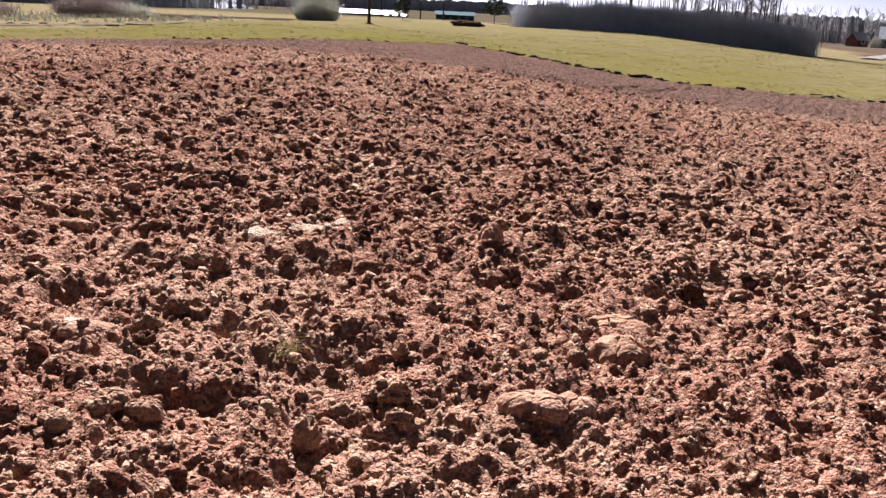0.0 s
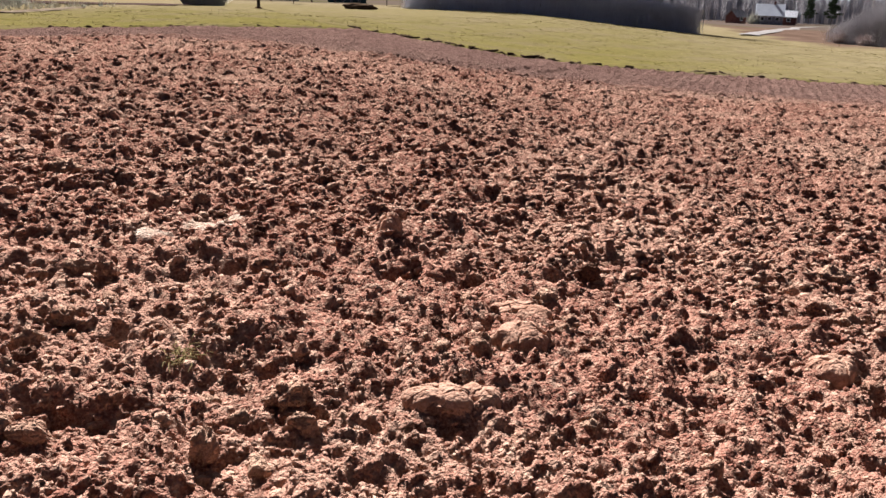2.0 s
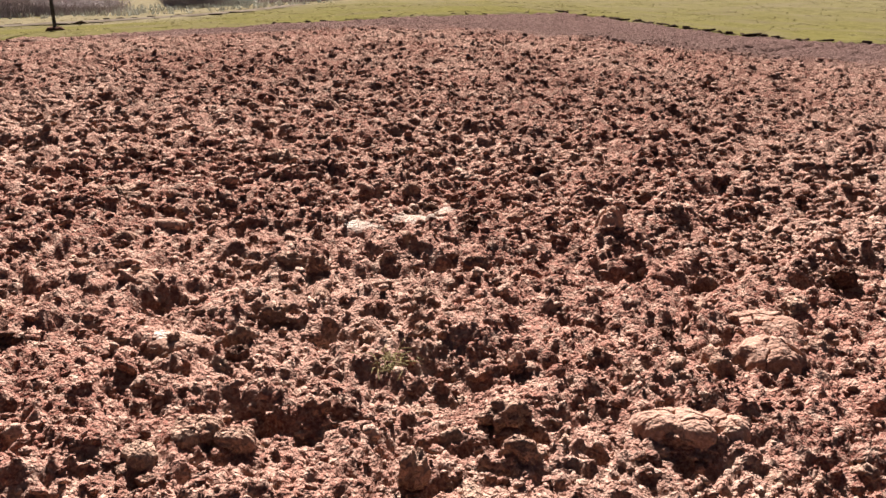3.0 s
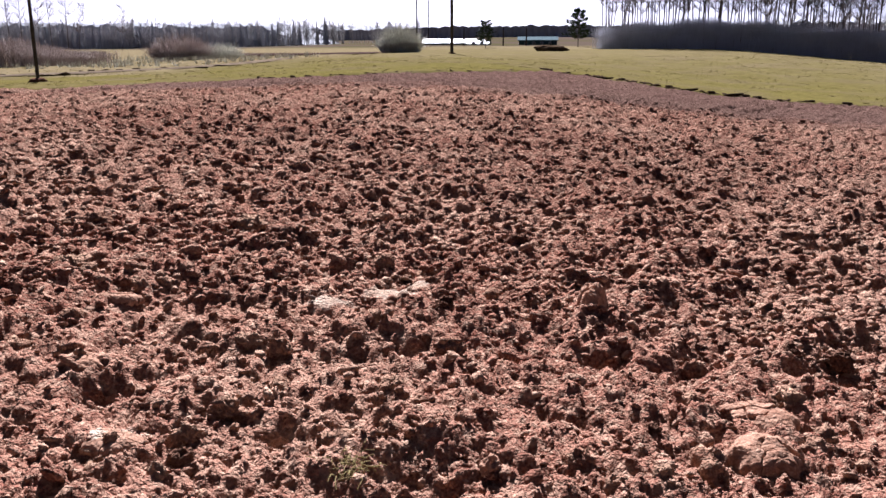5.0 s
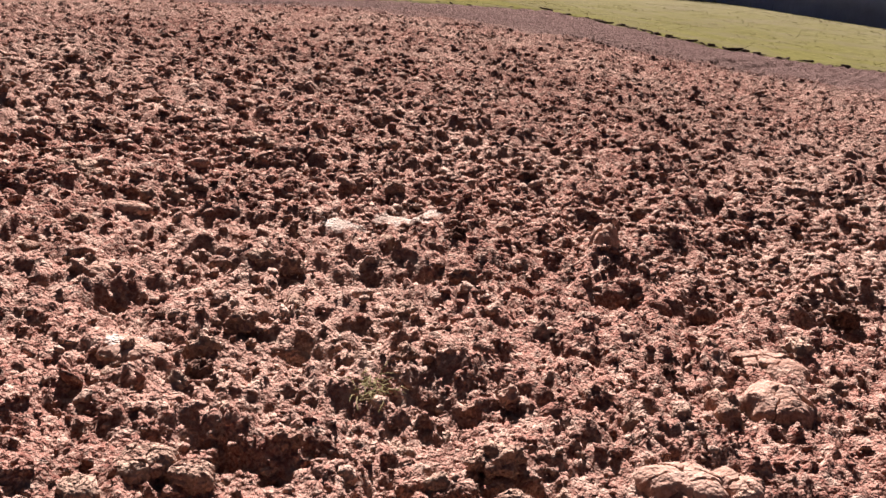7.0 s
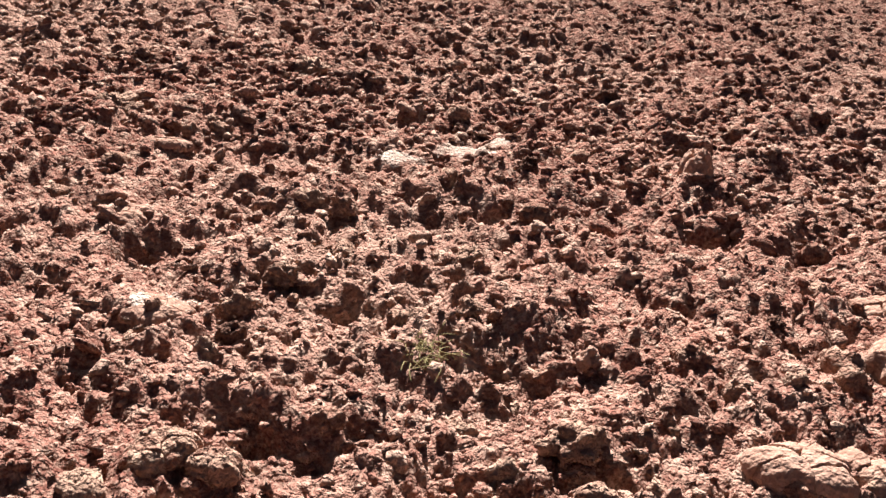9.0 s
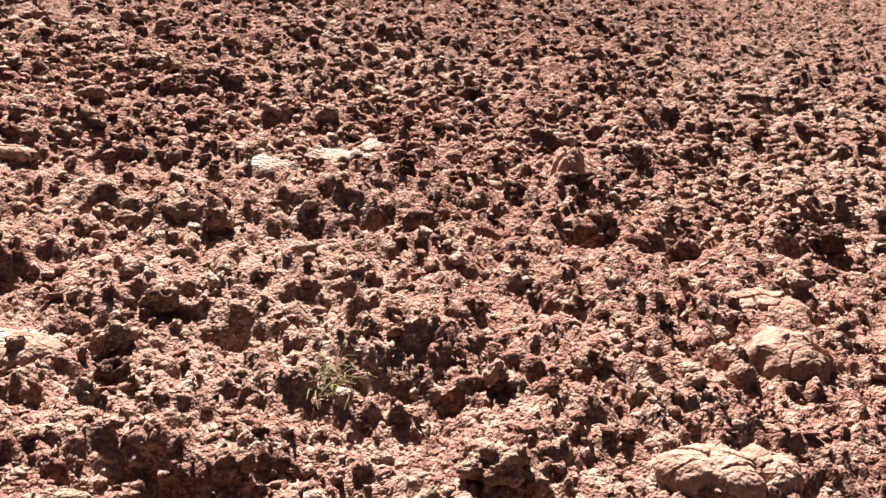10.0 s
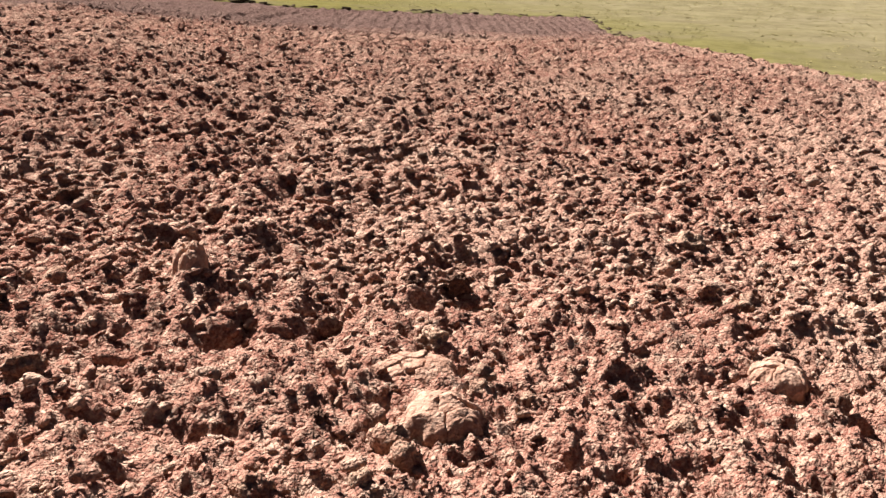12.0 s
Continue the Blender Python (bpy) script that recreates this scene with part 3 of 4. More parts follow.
def pine(name, h, seed, label, wide=0.42):
    """A young pine: whorls of upturned boughs that carry tufts of needles."""
    rng = random.Random(seed)
    tree = new(name)
    wood = [((0, 0, -0.1), (0, 0, h * 0.55), h * 0.016, h * 0.010), ((0, 0, h * 0.55), (0, 0, h * 0.98), h * 0.010, h * 0.004)]
    tris, verts = [], []

    def tuft(c, r):
        for _ in range(26):
            v = Vector((rng.gauss(0, 1), rng.gauss(0, 1), rng.gauss(0.35, 0.8))).normalized()
            s = v.cross(Vector((rng.gauss(0, 1), rng.gauss(0, 1), rng.gauss(0, 1)))).normalized() * 0.16 * r
            k = len(verts)
            verts.extend([c - s, c + s, c + v * r * rng.uniform(0.7, 1.1)])
            tris.append((k, k + 1, k + 2))

    for k in range(9):
        z = h * (0.22 + 0.085 * k)
        reach = h * wide * (1 - 0.075 * k) * rng.uniform(0.75, 1.15) * (0.75 if k == 0 else 1)
        for j in range(6):
            w = j * 1.047 + k * 0.7 + rng.uniform(-0.35, 0.35)
            out = reach * rng.uniform(0.55, 1.1)
            p = Vector((0, 0, z))
            q = Vector((math.cos(w) * out, math.sin(w) * out, z + h * rng.uniform(0.02, 0.10)))
            wood.append((p, q, h * 0.005, h * 0.002))
            for f in (0.5, 0.75, 1.0):
                tuft(p.lerp(q, f) + Vector((0, 0, h * 0.01)), h * rng.uniform(0.055, 0.085))
    tuft(Vector((0, 0, h * 0.95)), h * 0.06)
    part("trunk", tubes("trunk", wood, BARK, 5), tree)
    part("crown", mesh_from("crown", verts, tris, NEEDLE, False), tree, "dark green needle tufts")
    return tagged(tree, label, "tree")


def stand(ob, x, y, turn=0, sink=0.0):
    ob.matrix_basis = pose(x, y, lie(x, y) - sink, 0, 0, turn)
    return ob


# the scrub belt beyond the rise and the tall bare trees that stand in it
scrub_band("scrub", [(7, 94, 0.75), (12, 92, 0.95), (18, 88, 1.0), (24, 84, 1.05), (30, 80, 1.0), (33.3, 79, 0.8)], 6, 3.7, 7500, TWIG, 3,
           "dense belt of leafless grey-brown scrub", 0.85)
kinds = [bare_tree("bare_tree", h, s, BARK, "tall slender leafless tree rising from the scrub belt") for h, s in
         ((11.5, 1), (13.0, 2), (10.0, 3), (12.2, 4), (8.5, 5))]
rng = random.Random(11)
belt = []
for k in range(120):
    f = k / 119
    belt.append((7.5 + 24.5 * f + rng.uniform(-0.5, 0.5), 96 - 13 * f + rng.uniform(0, 7)))
for i, (x, y) in enumerate(belt):
    m = pose(x, y, lie(x, y) - 0.05, 0, 0, rng.uniform(0, 360)) @ Matrix.Diagonal((1, 1, 1, 1))
    if i < 5:
        kinds[i].matrix_basis = m
        tagged(kinds[i], group="tall trees in the scrub belt")
    else:
        copy_thing(kinds[i % 5], m)

# bushes and young pines on the meadow
stand(shrub("bush", 4.5, 3.4, 2.6, 1500, GREYTWIG, 5, "rounded leafless bush with pale grey twigs"), -11.3, 75.5)
stand(shrub("bush", 5.2, 4.0, 2.0, 1800, RUST, 6, "broad leafless bush with dark reddish twigs"), -25.2, 61.8)
stand(shrub("bush", 3.4, 2.6, 1.3, 600, GREYTWIG, 7, "low straggling bush of pale dry twigs"), -22.6, 63)
scrub_band("thicket", [(-50, 40, 0.9), (-36, 43, 1.0), (-30, 45.5, 1.0), (-25.8, 48.5, 0.5)], 5, 2.0, 3600, RUST, 8, "thicket of leafless reddish scrub beside the track")
stand(pine("young_pine", 4.5, 21, "young dark green pine standing alone on the meadow"), 5.1, 110)
stand(pine("young_pine", 3.0, 22, "small thin young pine on the meadow", 0.5), -5.6, 100)


def pole(x, y, h, r, label):
    p = new("utility_pole")
    segs = [((0, 0, -0.3), (0, 0, h * 0.5), r, r * 0.88), ((0, 0, h * 0.5), (0, 0, h), r * 0.88, r * 0.72)]
    part("shaft", tubes("shaft", segs, POLEWOOD, 10), p)
    part("earth_mound", lump("earth_mound", 0.6, 0.5, 0.12, DARK, x, 3), p, "small heap of dark earth round the foot")
    return stand(tagged(p, label, "pole", "utility poles on the meadow"), x, y)


pole(-5.97, 68, 8.5, 0.13, "dark wooden utility pole standing on the meadow")
pole(-15.75, 28.4, 8.5, 0.062, "thin dark wooden utility pole near the dirt track")
pole(-6.1, 150, 3.2, 0.14, "dark wooden utility pole far off before the sheds")
pole(-2.2, 150, 3.0, 0.14, "short dark wooden post far off before the sheds")
pole(-12.8, 150, 3.0, 0.12, "short dark wooden post far off before the sheds")
stand(tagged(new("earth_heap", lump("earth_heap", 3.0, 1.8, 0.5, TURF, 4, 4)), "long low heap of dark earth on the meadow", "heap"), 1.7, 80)


# ---- meadow growth ----
def tufts(name, n, box, tall, material, seed, label, category, flop=(1.2, 3.0)):
    """Small tufts of blades scattered on the meadow, joined."""
    g = np.random.RandomState(seed)
    x, y = g.uniform(box[0], box[1], n * 3), g.uniform(box[2], box[3], n * 3)
    ok = (inside(x, y) < -0.1) & (swell(x, y, 3.5, seed) + 0.5 * swell(x, y, 1.0, seed + 1) > -0.15)
    x, y = x[ok][:n], y[ok][:n]
    n = len(x)
    z = height(x, y)
    verts, tris = [], []
    k = 7
    w = g.rand(n, k) * 6.283
    lean = g.uniform(*flop, (n, k))
    hh = tall * g.uniform(0.4, 1.0, (n, k)) * (0.6 + 0.8 * g.rand(n, 1))
    bx0 = x[:, None] + 0.06 * np.cos(w)
    by0 = y[:, None] + 0.06 * np.sin(w)
    px, py = -np.sin(w) * 0.02, np.cos(w) * 0.02
    a = np.stack([bx0 - px, by0 - py, np.repeat(z[:, None], k, 1)], 2)
    b = np.stack([bx0 + px, by0 + py, np.repeat(z[:, None], k, 1)], 2)
    c = np.stack([bx0 + np.cos(w) * hh * lean, by0 + np.sin(w) * hh * lean, z[:, None] + hh], 2)
    pts = np.stack([a, b, c], 2).reshape(-1, 3)
    faces = np.arange(len(pts)).reshape(-1, 3)
    return tagged(new(name, mesh_from_arrays(name, pts, faces, material, False)), label, category, kind="stuff")


tufts("grass", 6000, (-28, 34, 10, 62), 0.024, GREENBLADE, 51, "short green meadow grass tufts", "grass")
tufts("dry_grass", 5000, (-30, 40, 12, 70), 0.026, STRAW, 52, "dry straw-coloured grass tufts in the meadow", "grass")
tufts("dry_weeds", 450, (-34, -15, 42, 66), 0.4, GREYTWIG, 53, "dead straw-brown weeds on the rough ground by the track", "weeds", (0.2, 0.7))

# ---- buildings ----
def gable_house(name, w, d, eaves, ridge, wall, roof, label, windows=3, chimney=False, size=1.0, trim=None):
    """A house with walls, a pitched roof with overhang, windows with frames and a door."""
    house = new(name)
    bm = bmesh.new()
    pts = [(-w / 2, -d / 2), (w / 2, -d / 2), (w / 2, d / 2), (-w / 2, d / 2)]
    lo = [bm.verts.new((x, y, -0.4)) for x, y in pts]
    hi = [bm.verts.new((x, y, eaves)) for x, y in pts]
    a, b = bm.verts.new((-w / 2, 0, ridge)), bm.verts.new((w / 2, 0, ridge))
    for i in range(4):
        bm.faces.new((lo[i], lo[(i + 1) % 4], hi[(i + 1) % 4], hi[i]))
    bm.faces.new((hi[3], a, hi[0]))
    bm.faces.new((hi[1], b, hi[2]))
    me = bpy.data.meshes.new("wall")
    bm.to_mesh(me)
    bm.free()
    me.materials.append(wall)
    part("wall", me, house)
    slope = math.hypot(d / 2, ridge - eaves)
    tilt = math.degrees(math.atan2(ridge - eaves, d / 2))
    top = part("roof", box_mesh("roof", w + 0.7, slope + 0.5, 0.14, roof), house, m=pose(0, -d / 4 - 0.1, (eaves + ridge) / 2, tilt))
    part("roof", top.data, house, m=pose(0, d / 4 + 0.1, (eaves + ridge) / 2, -tilt))
    frame_me = box_mesh("window", size, 0.10, size, trim or WHITEROOF)
    pane_me = box_mesh("pane", size * 0.8, 0.10, size * 0.8, GLASS, 0.0)
    for k in range(windows):
        x = (k + 0.5) / windows * w * 0.84 - w * 0.42
        win = part("window", frame_me, house, m=pose(x, -d / 2 - 0.03, eaves * 0.42))
        part("pane", pane_me, win, m=pose(0, -0.03, 0.1 * size))
    if chimney:
        part("chimney", box_mesh("chimney", 0.5, 0.5, 1.3, REDWALL), house, m=pose(w * 0.15, 0, ridge - 0.4))
    return tagged(house, label, "building")


stand(gable_house("long_shed", 15.5, 7, 0.75, 1.7, GREYWALL, WHITEROOF, "long low shed with a bright white sheet roof", 5, size=0.45, trim=GREYWALL), -23.5, 234, 2, 0.3)
stand(gable_house("long_shed", 5, 6, 0.8, 1.5, GREYWALL, WHITEROOF, "short low shed with a white sheet roof", 2), -16.0, 226, -4, 0.5)
stand(gable_house("green_barn", 9.6, 6, 1.7, 2.5, TEALWALL, SLATE, "dark green boarded barn with a weathered roof", 4, size=0.6), -1.1, 226, 2, 0.5)
stand(gable_house("low_shed", 4.5, 5, 0.8, 1.3, TEALWALL, WHITEROOF, "small far shed with a pale roof", 1), -40.5, 235, 0, 0.3)


def far_wood(name, x0, y0, x1, y1, n, h, depth, seed, label, mix=0.5):
    """A far wood: spruces as ragged tiers and bare crowns as twig fans, in a belt."""
    rng = random.Random(seed)
    segs, verts, tris = [], [], []
    for k in range(n):
        f = rng.random()
        x, y = x0 + (x1 - x0) * f, y0 + (y1 - y0) * f + rng.uniform(0, depth)
        z, hh = lie(x, y) - 0.5, h * rng.uniform(0.72, 1.1) * (1 + 0.14 * noise.noise((x * 0.03, 0, seed)))
        if rng.random() < mix:
            for t in range(7):
                zz = z + hh * (0.08 + 0.13 * t)
                rr = hh * 0.17 * (1 - t / 7.6)
                w0 = rng.uniform(0, 6)
                k0 = len(verts)
                verts.append((x, y, zz + hh * 0.24))
                for j in range(7):
                    w = w0 + j * 0.9
                    q = rr * rng.uniform(0.7, 1.2)
                    verts.append((x + math.cos(w) * q, y + math.sin(w) * q, zz + rng.uniform(-0.3, 0.3)))
                tris.extend((k0, k0 + 1 + j, k0 + 1 + (j + 1) % 7) for j in range(7))
            segs.append(((x, y, z), (x, y, z + hh), 0.16, 0.03))
        else:
            segs.append(((x, y, z), (x + rng.gauss(0, 0.4), y, z + hh * 0.98), 0.17, 0.04))
            for j in range(14):
                zz = z + hh * rng.uniform(0.25, 0.9)
                w = rng.uniform(0, 6.283)
                r = hh * rng.uniform(0.06, 0.15)
                segs.append(((x, y, zz), (x + math.cos(w) * r, y + math.sin(w) * r, zz + r * rng.uniform(0.8, 1.8)), 0.11, 0.04))
    wood = new(name)
    part("crowns", mesh_from("crowns", verts, tris, HAZED_SPRUCE, False), wood)
    part("stems", tubes("stems", segs, HAZED_TWIG, 3), wood)
    return tagged(wood, label, "wood", kind="stuff")


def forest_hill(x0, y0, x1, y1, h, depth, seed, label):
    """A closed forest canopy far off, with a jagged front of treetops that rises from the ground."""
    n, m = 420, 6
    f = np.linspace(0, 1, n)
    px, py = x0 + (x1 - x0) * f, y0 + (y1 - y0) * f
    verts = np.empty((m, n, 3))
    for k in range(m):
        back = depth * max(0, k - 1) / (m - 2)
        top = 0.0 if k == 0 else h * smooth01(np.minimum(f, 1 - f), 0, 0.09) * (0.82 + 0.10 * swell(px, py + k * 37, 90, seed) + 0.16 * np.abs(swell(px + k * 11, py, 9, seed + k)) + 0.14 * hash01(np.arange(n), np.full(n, k), seed)) + 0.02 * back
        verts[k] = np.stack([px, py + back + (3 * hash01(np.arange(n), np.full(n, k + 40), seed)), height(px, py) - 3 + top + (3 * smooth01(np.minimum(f, 1 - f), 0, 0.09) if k else 0)], 1)
    wood = new("wood", mesh_from_arrays("wood", verts.reshape(-1, 3), grid_faces(m, n)[:, ::-1], HAZED_SPRUCE, False))
    return tagged(wood, label, "wood", kind="stuff")


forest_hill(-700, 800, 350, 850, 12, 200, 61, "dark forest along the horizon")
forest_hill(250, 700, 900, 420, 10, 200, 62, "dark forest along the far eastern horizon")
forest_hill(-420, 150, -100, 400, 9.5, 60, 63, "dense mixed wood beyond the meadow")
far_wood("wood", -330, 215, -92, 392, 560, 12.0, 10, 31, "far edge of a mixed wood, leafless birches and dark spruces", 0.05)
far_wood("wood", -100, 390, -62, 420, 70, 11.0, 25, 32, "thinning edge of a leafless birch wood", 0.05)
mast = new("radio_mast", tubes("radio_mast", [((0, 0, -1), (0, 0, 15), 0.30, 0.24), ((3.2, 6, -1), (3.2, 6, 15), 0.22, 0.18)], POLEWOOD, 6))
stand(tagged(mast, "pair of slender dark masts far beyond the meadow", "mast"), -43, 298)

scrub_band("scrub", [(43.2, 70.5, 0.3), (43.2, 68, 0.7), (43.2, 64, 1.0), (44.0, 58, 1.1), (45.3, 52.5, 0.8)], 4, 4.2, 4200, HAZED_TWIG, 13,
           "leafless grey-brown scrub round a copse of birches", 0.6)
for x, y, w, h, seed in ((43.3, 71.5, 3.0, 1.5, 71), (43.0, 67.5, 2.6, 1.2, 72), (43.6, 62.0, 2.4, 1.1, 73)):
    stand(shrub("bush", w, w * 0.8, h, 700, RUST, seed, "low leafless reddish bush at the edge of the copse"), x, y)
birch = bare_tree("birch", 8.5, 41, BIRCH, "slender leafless birch with a white trunk in the copse", low=0.3)
tagged(birch, group="birches in the copse")
rng = random.Random(17)
for k in range(20):
    x, y = 44.2 + 0.06 * k + rng.uniform(-0.5, 3), 70.5 - 0.9 * k + rng.uniform(-0.5, 2)
    m = pose(x, y, lie(x, y) - 0.05, 0, 0, rng.uniform(0, 360))
    if k:
        copy_thing(birch, m)
    else:
        birch.matrix_basis = m

for k, (x, y, s) in enumerate(((-58.7, 93, 0.72), (-60.4, 98, 0.66), (-56.2, 94.6, 0.62), (-58.7, 105, 0.80), (-52.6, 96.7, 0.60), (-65, 112, 0.85), (-63, 95, 0.7), (-49.5, 101, 0.5))):
    m = pose(x, y, lie(x, y) - 0.1, 0, 0, k * 77) @ Matrix.Diagonal((s, s, s, 1))
    tagged(copy_thing(kinds[k % 5], m), "bare tree standing before the western wood", group="bare trees before the western wood")

far_wood("wood", 66, 268, 210, 215, 240, 11.0, 14, 35, "leafless trees behind the farmstead", 0.0)
forest_hill(62, 290, 260, 225, 8.5, 30, 66, "dense scrub and trees behind the farmstead")

# farmstead in the hollow
stand(gable_house("farmhouse", 6.6, 6, 2.3, 5.0, GREYWALL, WHITEROOF, "grey farmhouse with a pale roof in the hollow", 3, chimney=True), 111, 226, -24)
stand(gable_house("hut", 3.4, 4, 1.7, 3.3, REDWALL, GREYWALL, "dark red wooden hut beside the farmhouse", 1), 102.2, 227, 20)
stand(gable_house("barn", 3.6, 6, 2.0, 3.6, REDWALL, GREYWALL, "dark boarded barn behind the farmhouse", 1), 118.6, 230, -30)
stand(shrub("bush", 3.6, 3.2, 3.8, 500, GREYTWIG, 74, "tall pale leafless bush between the hut and the farmhouse"), 105.8, 224)
stand(pine("spruce", 9.0, 25, "tall dark conifer standing by the farmstead", 0.26), 133.5, 235)
stand(pine("spruce", 7.5, 26, "dark conifer standing by the farmstead", 0.28), 129.0, 239)

# sods of turf thrown up along the field's edge
sods = [lump("turf_sod", 0.60, 0.30, 0.13, TURF, 50 + k, 3, 0.75, 0.3, 0.4) for k in range(5)]
rng = random.Random(23)
count = 0
for leg, ((ax, ay), (bx2, by2)) in enumerate(zip(EDGE[3:15], EDGE[4:16])):
    thick = 2 < leg < 8
    run = math.hypot(bx2 - ax, by2 - ay)
    step = 0.0
    while step < run:
        f = step / run
        x, y = ax + (bx2 - ax) * f + rng.uniform(-0.1, 0.1), ay + (by2 - ay) * f + rng.uniform(-0.12, 0.12)
        s = rng.uniform(0.26, 0.72) if thick else rng.uniform(0.18, 0.42)
        ob = new("turf_sod", sods[count % 5])
        ob.matrix_basis = pose(x, y, lie(x, y) - 0.03, rng.uniform(-8, 8), rng.uniform(-8, 8), math.degrees(math.atan2(by2 - ay, bx2 - ax)) + rng.uniform(-25, 25)) @ Matrix.Diagonal((s * 1.2, s, s, 1))
        tagged(ob, "dark sod of turf turned up at the field edge", "sod", "sods along the field edge")
        count += 1
        step += rng.choice((0.25, 0.35, 0.5, 0.8)) if thick else rng.choice((0.2, 0.3, 0.5, 0.8))

rng = random.Random(43)
for k in range(70):
    f = rng.random()
    x = -34 + 20.5 * f + rng.uniform(-0.2, 0.2)
    y = (30.6 + 2.6 * (x + 32) / 12 if x < -20 else 33.2 + (x + 20) * 0.8) + rng.choice((-0.9, 0.9, 1.0, 1.1)) + rng.uniform(-0.15, 0.15)
    s = rng.uniform(0.2, 0.75)
    ob = new("turf_sod", sods[k % 5])
    ob.matrix_basis = pose(x, y, lie(x, y), 0, 0, rng.uniform(-20, 40)) @ Matrix.Diagonal((s * 1.5, s, s, 1))
    tagged(ob, "dark clump of mud thrown up beside the dirt track", "clump", "mud clumps along the track")

# ---- loose clods ----
shapes = [lump("clod", 1, 0.8, 0.66, CLOD, 80 + k, 3, 0.38, 0.3, 0.12) for k in range(12)]
rng = random.Random(29)
for k in range(300):
    r = 3.0 + 8.0 * rng.random() ** 1.3
    a = radians(rng.uniform(-42, 56))
    x, y = 1.25 + r * math.sin(a), -0.3 + r * math.cos(a)
    s = rng.choice((0.05, 0.06, 0.07, 0.08, 0.09, 0.11, 0.14)) * rng.uniform(0.8, 1.2)
    ob = part("clod", shapes[k % 12], field)
    ob.matrix_basis = pose(x, y, soil_top(x, y) - s * 0.3, rng.uniform(-25, 25), rng.uniform(-25, 25), rng.uniform(0, 360)) @ Matrix.Diagonal((s, s, s, 1))


def crumbs(name, n, near, far, small, big, detail, flat, seed, material):
    """Many small lumps of soil, joined."""
    g = np.random.RandomState(seed)
    bm = bmesh.new()
    bmesh.ops.create_icosphere(bm, subdivisions=max(detail, 1), radius=1)
    ico = np.array([v.co[:] for v in bm.verts])
    tri = np.array([[v.index for v in f.verts] for f in bm.faces])
    bm.free()
    if not detail:
        # eight-cornered lumps for what lies far off
        ico = np.array([(x, y, z) for x in (-0.6, 0.6) for y in (-0.6, 0.6) for z in (-0.5, 0.5)] + [(0, 0, 1), (1, 0, 0), (-1, 0, 0), (0, 1, 0), (0, -1, 0)], float)
        tri = np.array([(a, b, 8 + f) for f, ring in enumerate(((1, 5, 7, 3), (4, 6, 7, 5), (2, 0, 1, 3), (6, 2, 3, 7), (0, 4, 5, 1))) for a, b in zip(ring, ring[1:] + ring[:1])])
    r = near * (far / near) ** g.rand(n)
    a = np.radians(g.uniform(-45, 58, n))
    x, y = 1.25 + r * np.sin(a), -0.3 + r * np.cos(a)
    z = field_height(x, y, cell_size(np.hypot(x - 1.25, y + 0.55)))
    s = small * (big / small) ** (g.rand(n) ** 1.4) * np.clip(r / 5, 0.8, 1.8)
    # each lump is pushed in and out by its own low waves
    shape = np.ones((n, len(ico)))
    for _ in range(5):
        k, ph = g.normal(0, 1.9, (n, 3)), g.rand(n) * 6.283
        shape += 0.17 * np.sin(ico[None] @ k[:, :, None] + ph[:, None, None])[:, :, 0]
    shape *= 1 + 0.10 * (g.rand(n, len(ico)) - 0.5)
    pts = ico[None] * shape[:, :, None] * s[:, None, None]
    pts[:, :, 2] *= flat
    w, long = g.rand(n) * 6.283, g.uniform(1.0, 1.5, n)[:, None]
    px = pts[:, :, 0] * np.cos(w)[:, None] * long - pts[:, :, 1] * np.sin(w)[:, None]
    py = pts[:, :, 0] * np.sin(w)[:, None] * long + pts[:, :, 1] * np.cos(w)[:, None]
    tx, ty = g.normal(0, 0.3, n)[:, None], g.normal(0, 0.3, n)[:, None]
    pz = pts[:, :, 2] + px * tx + py * ty
    pts = np.stack([px + x[:, None], py + y[:, None], pz + (z - s * 0.05)[:, None]], 2)
    faces = (tri[None] + (np.arange(n) * len(ico))[:, None, None]).reshape(-1, 3)
    spare = headland(x, y) > 0.4
    ok = (inside(x, y) > 0.2) & ~spare
    for px, py, rad in BLEACHED:
        ok &= np.hypot(x - px, y - py) > rad * 0.8
    faces = faces[np.repeat(ok, len(tri))]
    return tagged(part(name, mesh_from_arrays(name, pts.reshape(-1, 3), faces, material), field), kind="stuff")


crumbs("loose_crumb", 12500, 2.8, 8.5, 0.008, 0.030, 1, 0.66, 5, CRUMB)
crumbs("small_clod", 450, 2.8, 7, 0.024, 0.046, 2, 0.75, 6, CRUMB)
crumbs("small_clod", 26000, 6, 27, 0.016, 0.031, 0, 0.58, 7, CRUMB)




# ---- single clods that stand out ----
def clod_thing(name, x, y, w, d, h, material, seed, label, turn=0, sink=0.32, tilt=0, detail=4, facets=0.28):
    ob = new(name, lump(name, w, d, h, material, seed, detail, 0.30, 0.3, facets))
    ob.matrix_basis = pose(x, y, lie(x, y) + 0.02 - h * sink, tilt, 0, turn)
    return tagged(ob, label, "clod", "large clods on the field")


